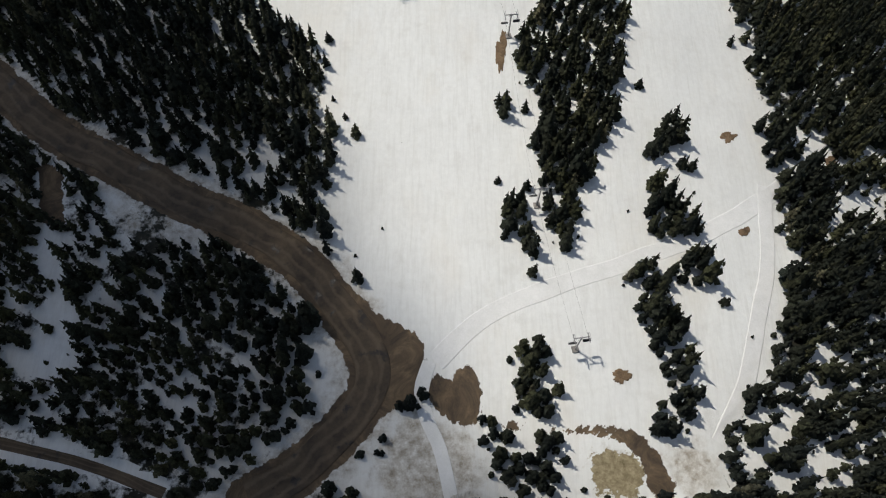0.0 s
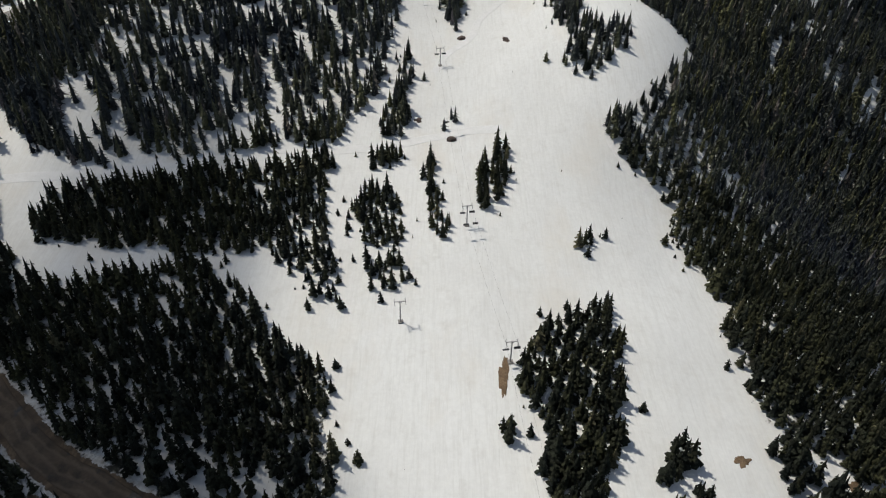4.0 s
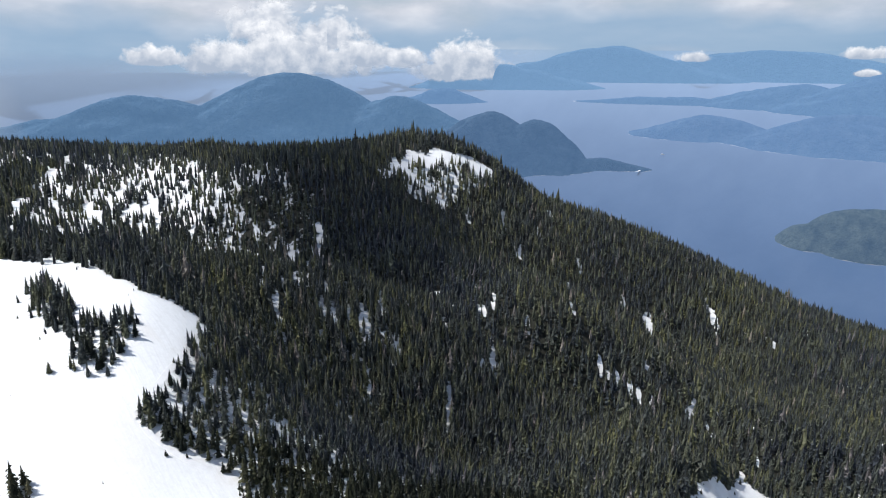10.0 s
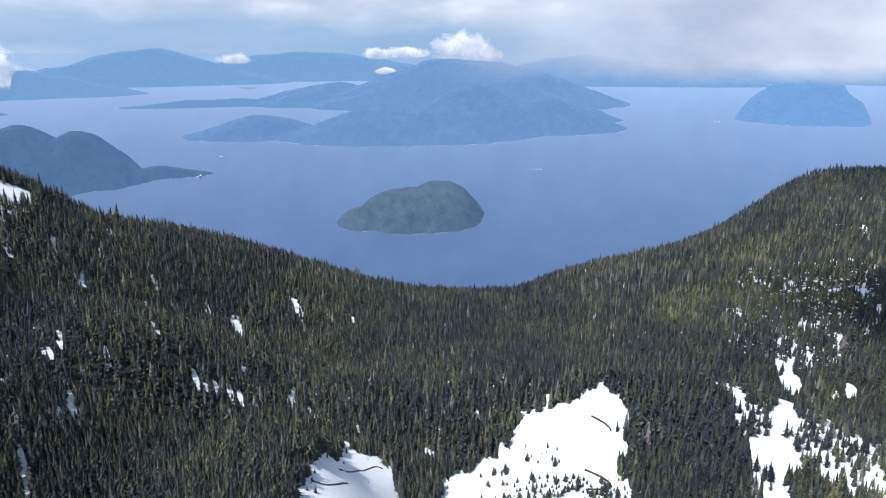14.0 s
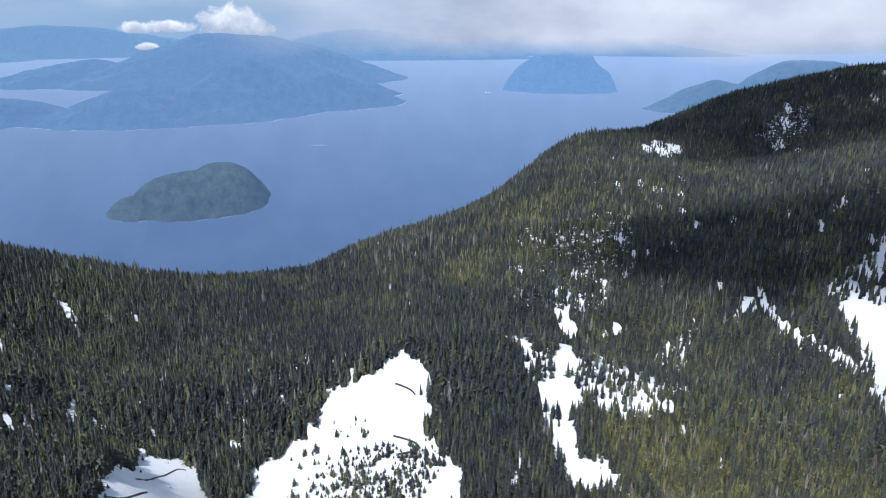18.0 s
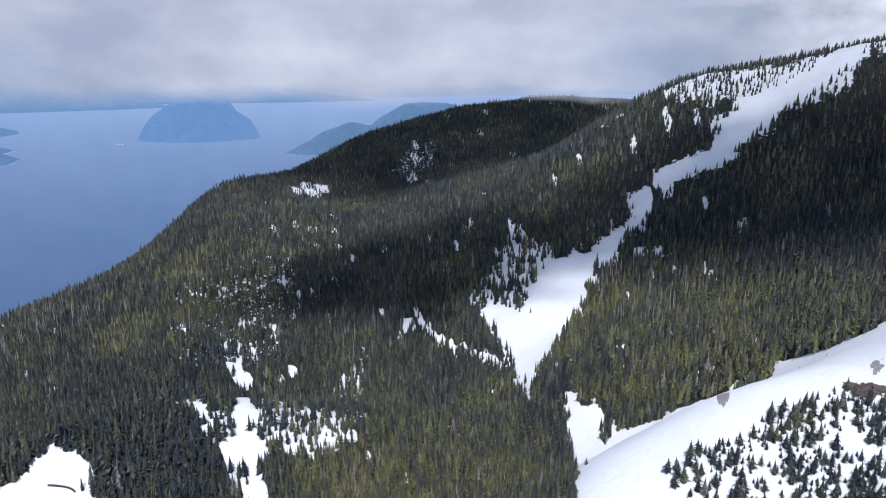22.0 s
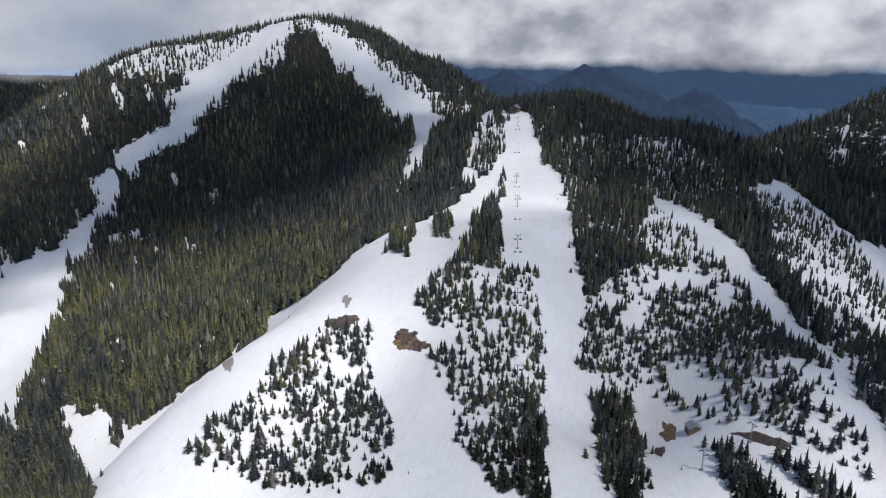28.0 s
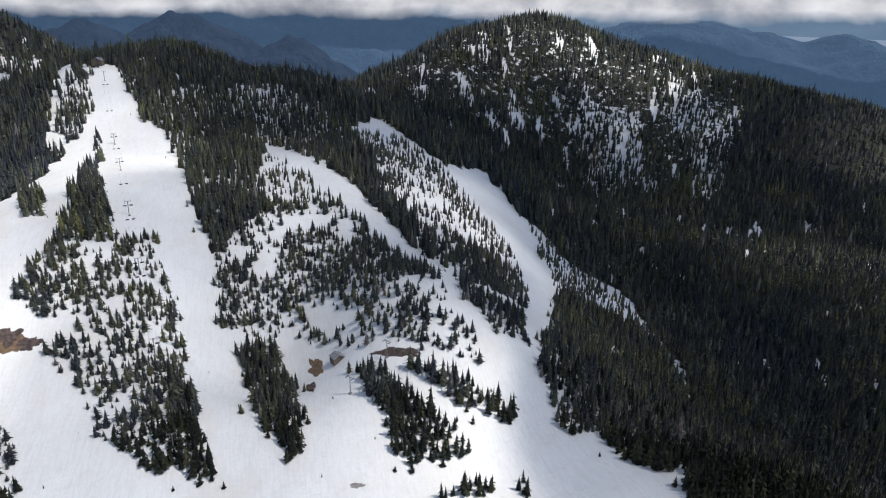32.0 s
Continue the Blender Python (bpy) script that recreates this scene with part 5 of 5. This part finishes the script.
def lift_tower(x, y, turn, height, group):
    thing = new("lift_tower")
    tagged(thing, "grey steel chairlift tower with a crossarm on the snow", "lift tower", group)
    bm = bmesh.new()
    tube(bm, (0, 0, -0.5), (0, 0, height), 0.22, 0.14, 10)
    part("mast", bm, M_STEEL, thing)
    bm = bmesh.new()
    box(bm, (0, 0, 0.1), (1.6, 1.6, 0.5))
    part("footing", bm, M_SCREE, thing, "concrete footing")
    bm = bmesh.new()
    box(bm, (0, 0, height), (3.5, 0.18, 0.2))
    box(bm, (0, 0, height - 0.45), (1.2, 0.12, 0.16))
    part("crossarm", bm, M_STEEL, thing)
    for s in (-1, 1):
        bm = bmesh.new()
        box(bm, (s * 1.7, 0, height - 0.35), (0.12, 2.2, 0.22))
        for k in range(6):
            bmesh.ops.create_cone(bm, cap_ends=True, segments=8, radius1=0.22, radius2=0.22, depth=0.12, matrix=pose(s * 1.7, -1.0 + k * 0.4, height - 0.52, 0, 90, 0))
        part("sheave_train", bm, M_STEEL, thing, "row of cable wheels")
        bm = bmesh.new()
        for q in (-0.7, 0.7):
            tube(bm, (s * 1.7, q, height), (s * 1.7, q, height + 0.9), 0.035, 0.035, 5)
        box(bm, (s * 1.7, 0, height + 0.9), (0.06, 1.5, 0.06))
        part("work_frame", bm, M_STEEL, thing)
    bm = bmesh.new()
    for q in (-0.2, 0.2):
        tube(bm, (q, 0.4, 0.3), (q, 0.36, height), 0.03, 0.03, 4)
    for k in range(int(height / 0.6)):
        tube(bm, (-0.2, 0.4, 0.6 + k * 0.6), (0.2, 0.4, 0.6 + k * 0.6), 0.02, 0.02, 4)
    part("ladder", bm, M_STEEL, thing)
    thing.matrix_basis = pose(x, y, ground_z(x, y)[0], 0, 0, turn)
    return thing


def lift_chair(group):
    thing = new("lift_chair")
    tagged(thing, "dark four-seat lift chair hanging from the cable", "lift chair", group)
    bm = bmesh.new()
    tube(bm, (0, 0, 0), (0, 0.15, -1.7), 0.04, 0.04, 5)
    box(bm, (0, 0, 0), (0.12, 0.5, 0.1))
    part("hanger", bm, M_STEEL, thing)
    bm = bmesh.new()
    box(bm, (0, 0.1, -2.2), (1.9, 0.5, 0.09))
    part("seat", bm, M_SEAT, thing)
    bm = bmesh.new()
    box(bm, (0, 0.4, -1.85), (1.9, 0.08, 0.55), pose(0, 0, 0, -6, 0, 0))
    part("backrest", bm, M_SEAT, thing)
    bm = bmesh.new()
    tube(bm, (-0.95, 0.35, -1.7), (0.95, 0.35, -1.7), 0.035, 0.035, 5)
    for s in (-0.95, 0.95):
        tube(bm, (s, 0.35, -1.7), (s, -0.15, -2.2), 0.03, 0.03, 5)
    part("seat_frame", bm, M_STEEL, thing)
    return thing


M_SEAT = mat_plain("dark_seat_pad", (0.02, 0.02, 0.022), (0.05, 0.05, 0.055), 3.0, 0.6)
M_CABLE = mat_plain("steel_cable", (0.06, 0.06, 0.065), (0.12, 0.12, 0.12), 3.0, 0.5, 0.1, 0.01, 0.5)


def ski_lift(points, height, chair_step, group):
    a, b = Vector(points[0]), Vector(points[-1])
    turn = math.degrees(math.atan2(b.y - a.y, b.x - a.x)) - 90
    tops = []
    for x, y in points:
        lift_tower(x, y, turn, height, "towers of " + group)
        tops.append(Vector((x, y, ground_z(x, y)[0] + height - 0.75)))
    side = Vector((math.cos(radians(turn)), math.sin(radians(turn)), 0)) * 1.7
    first = None
    for s in (-1, 1):
        bm = bmesh.new()
        run = 0.0
        for p, q in zip(tops[:-1], tops[1:]):
            n, span = 10, (q - p).length
            pts = [p.lerp(q, k / n) + side * s - Vector((0, 0, span * 0.018 * 4 * (k / n) * (1 - k / n))) for k in range(n + 1)]
            for c, d in zip(pts[:-1], pts[1:]):
                tube(bm, c, d, 0.014, 0.014, 4)
            k = 0.0
            while chair_step and k < span:
                t = k / span
                c = p.lerp(q, t) + side * s - Vector((0, 0, span * 0.018 * 4 * t * (1 - t)))
                m = pose(*c, 0, 0, turn + (180 if s < 0 else 0))
                if first is None:
                    first = lift_chair("chairs of " + group)
                    first.matrix_basis = m
                else:
                    copy_thing(first, m)
                k += chair_step
        me = bpy.data.meshes.new("lift_cable")
        bm.to_mesh(me)
        bm.free()
        me.materials.append(M_CABLE)
        tagged(new("lift_cable", me), "dark steel chairlift cable between the towers", "cable", "cables of " + group)


ski_lift(LIFT_A, 8.5, 58.0, "the front lift")
ski_lift(LIFT_B, 9.0, 52.0, "the back lift")
ski_lift(LIFT_C, 8.5, 0, "the short lift")
lift_tower(*LIFT_D[0], 10, 8.5, "towers of the front lift")


# ---- buildings ----
def hut(name, x, y, turn, size, label, wall_mat, roof_mat):
    w, d, h = size
    thing = new(name)
    tagged(thing, label, "hut")
    bm = bmesh.new()
    box(bm, (0, 0, h / 2 - 0.4), (w, d, h + 0.8))
    part("wall", bm, wall_mat, thing)
    bm = bmesh.new()
    r = h + w * 0.28
    for s in (-1, 1):
        ang = math.degrees(math.atan2(w * 0.28, w / 2))
        box(bm, (0, 0, 0), (w * 0.62, d + 1.0, 0.18), pose(s * w * 0.26, 0, h + w * 0.13, 0, s * ang, 0))
    part("roof", bm, roof_mat, thing)
    bm = bmesh.new()
    for s in (-1, 1):
        vs = [bm.verts.new((q, s * d / 2 * 0.99, z)) for q, z in ((-w / 2, h - 0.05), (w / 2, h - 0.05), (0, r - 0.1))]
        bm.faces.new(vs)
    part("gable", bm, wall_mat, thing)
    bm = bmesh.new()
    box(bm, (w * 0.2, -d / 2, 1.0), (0.95, 0.1, 2.0))
    part("door", bm, M_ROCK, thing, "dark door")
    for s in (-0.28, -0.02):
        bm = bmesh.new()
        box(bm, (w * s, -d / 2, 1.5), (1.0, 0.12, 0.9))
        part("window", bm, M_GLASS, thing, "dark glass window")
    thing.matrix_basis = pose(x, y, ground_z(x, y)[0], 0, 0, turn)
    return thing


M_GLASS = mat_plain("dark_window_glass", (0.015, 0.02, 0.025), (0.03, 0.035, 0.04), 1.0, 0.1, 0.0)
hut("lift_hut", *CABIN[0], 20, (6.0, 5.0, 2.8), "small dark timber lift hut on the snow", M_WOODWALL, M_ROOF)
hut("lift_station", *STATION[0], -12, (10.0, 9.0, 4.5), "dark lift top station on the ridge", M_WOODWALL, M_ROOF)
hut("summit_hut", *HUT[0], 8, (5.0, 4.0, 2.6), "small dark hut at the top of the run", M_WOODWALL, M_ROOF)


# ---- boats on the sound ----
M_HULL = mat_plain("white_hull", (0.7, 0.71, 0.72), (0.82, 0.82, 0.82), 0.5, 0.4, 0.05)
M_FOAM = mat_plain("foam", (0.45, 0.52, 0.6), (0.75, 0.78, 0.82), 0.06, 0.9, 0.2)


def boat(az, r, length, heading, wake):
    q = float(draw_in(r)) / r
    base = Vector(drawn(np.array([radians(az)]), np.array([r]), np.array([SEA]))[0])
    thing = new("boat")
    tagged(thing, "white motor boat under way on the blue water", "boat", "boats on the sound")
    n = length * q
    bm = bmesh.new()
    out = [(-0.5, -0.14), (0.25, -0.15), (0.5, 0), (0.25, 0.15), (-0.5, 0.14)]
    lo = [bm.verts.new((u * n * 0.94, v * n * 0.8, -0.02 * n)) for u, v in out]
    hi = [bm.verts.new((u * n, v * n, 0.1 * n)) for u, v in out]
    bm.faces.new(hi)
    for i in range(5):
        bm.faces.new((lo[i], lo[(i + 1) % 5], hi[(i + 1) % 5], hi[i]))
    part("hull", bm, M_HULL, thing)
    bm = bmesh.new()
    box(bm, (-0.08 * n, 0, 0.16 * n), (0.4 * n, 0.2 * n, 0.14 * n))
    bmesh.ops.bevel(bm, geom=bm.edges[:], offset=0.02 * n, segments=1, affect='EDGES')
    part("cabin", bm, M_HULL, thing)
    if wake:
        bm = bmesh.new()
        k = 12
        row = []
        for i in range(k + 1):
            u = -0.4 * n - wake * q * i / k
            w = n * 0.12 + wake * q * 0.035 * (i / k) ** 0.7 * (1 - 0.6 * i / k)
            row.append((bm.verts.new((u, -w, 0.9 + 0.02 * n)), bm.verts.new((u, w, 0.9 + 0.02 * n))))
        for a_, b_ in zip(row[:-1], row[1:]):
            bm.faces.new((a_[0], a_[1], b_[1], b_[0]))
        part("wake", bm, M_FOAM, thing, "white foam trail")
    thing.matrix_basis = pose(*base, 0, 0, heading)
    return thing


for row in BOATS:
    boat(*row)


# ---- heaped white clouds over the sound ----
def mat_puff():
    """Soft-edged cloud: sunlit white top and shaded grey underside are painted into its emission."""
    m = Mat("cumulus")
    n1 = m.noise(0.006, 7, 0.6, m.place((1, 1, 1.25)), 0.3)
    n2 = m.noise(0.011, 6, 0.6)
    body = m.math('ADD', m.attr("cover"), m.math('MULTIPLY', m.math('SUBTRACT', n1, 0.5), 1.5))
    a = m.ramp(body, [(0.4, 0.0), (0.62, 1.0)])
    # Painted sun and shade: brightness rises with height, broken by noise.
    lit = m.math('ADD', m.attr("height"), m.math('MULTIPLY', m.math('SUBTRACT', n2, 0.5), 1.3))
    em = m.node("Emission", Strength=1.0)
    m.link(m.ramp(lit, [(0.1, (0.27, 0.31, 0.37)), (0.45, (0.43, 0.45, 0.48)), (0.75, (0.62, 0.62, 0.62))]), em.inputs["Color"])
    tr = m.node("BsdfTransparent")
    mx = m.node("MixShader")
    m.link(a, mx.inputs[0])
    m.link(tr.outputs[0], mx.inputs[1])
    m.link(em.outputs[0], mx.inputs[2])
    m.link(mx.outputs[0], m.t.nodes["Material Output"].inputs["Surface"])
    return m.m


M_PUFF = mat_puff()


def cumulus(az, up, wide, tall, seed):
    """A distant heap of cloud with a flat base, at bearing az and elevation up (degrees)."""
    d = 4590.0 + seed * 2
    n = 24
    u, v = np.meshgrid(np.linspace(-1.5, 1.5, n), np.linspace(-0.7, 1.7, n), indexing="ij")
    u, v = u.ravel(), v.ravel()
    a = radians(az) + u * wide / d
    z = EYE[2] + math.tan(radians(up)) * d + v * tall
    r = d - 60 * np.clip(1 - u * u, 0, 1)
    q = np.sqrt((u / 1.05) ** 2 + (np.where(v > 0, v / 1.0, v / 0.3)) ** 2)
    me = mesh_from("cloud", np.stack([np.sin(a) * r, np.cos(a) * r, z], 1), sheet_faces(n, n), M_PUFF)
    me.attributes.new("cover", 'FLOAT', 'POINT').data.foreach_set("value", np.clip(1.15 - 0.75 * q, -1.2, 1).astype(np.float32))
    me.attributes.new("height", 'FLOAT', 'POINT').data.foreach_set("value", (0.2 + 0.55 * v).astype(np.float32))
    return tagged(new("backdrop", me), "heaped white cumulus cloud over the sound", "cloud", kind="structure")


for i, row in enumerate(CUMULI):
    cumulus(*row, i + 1)
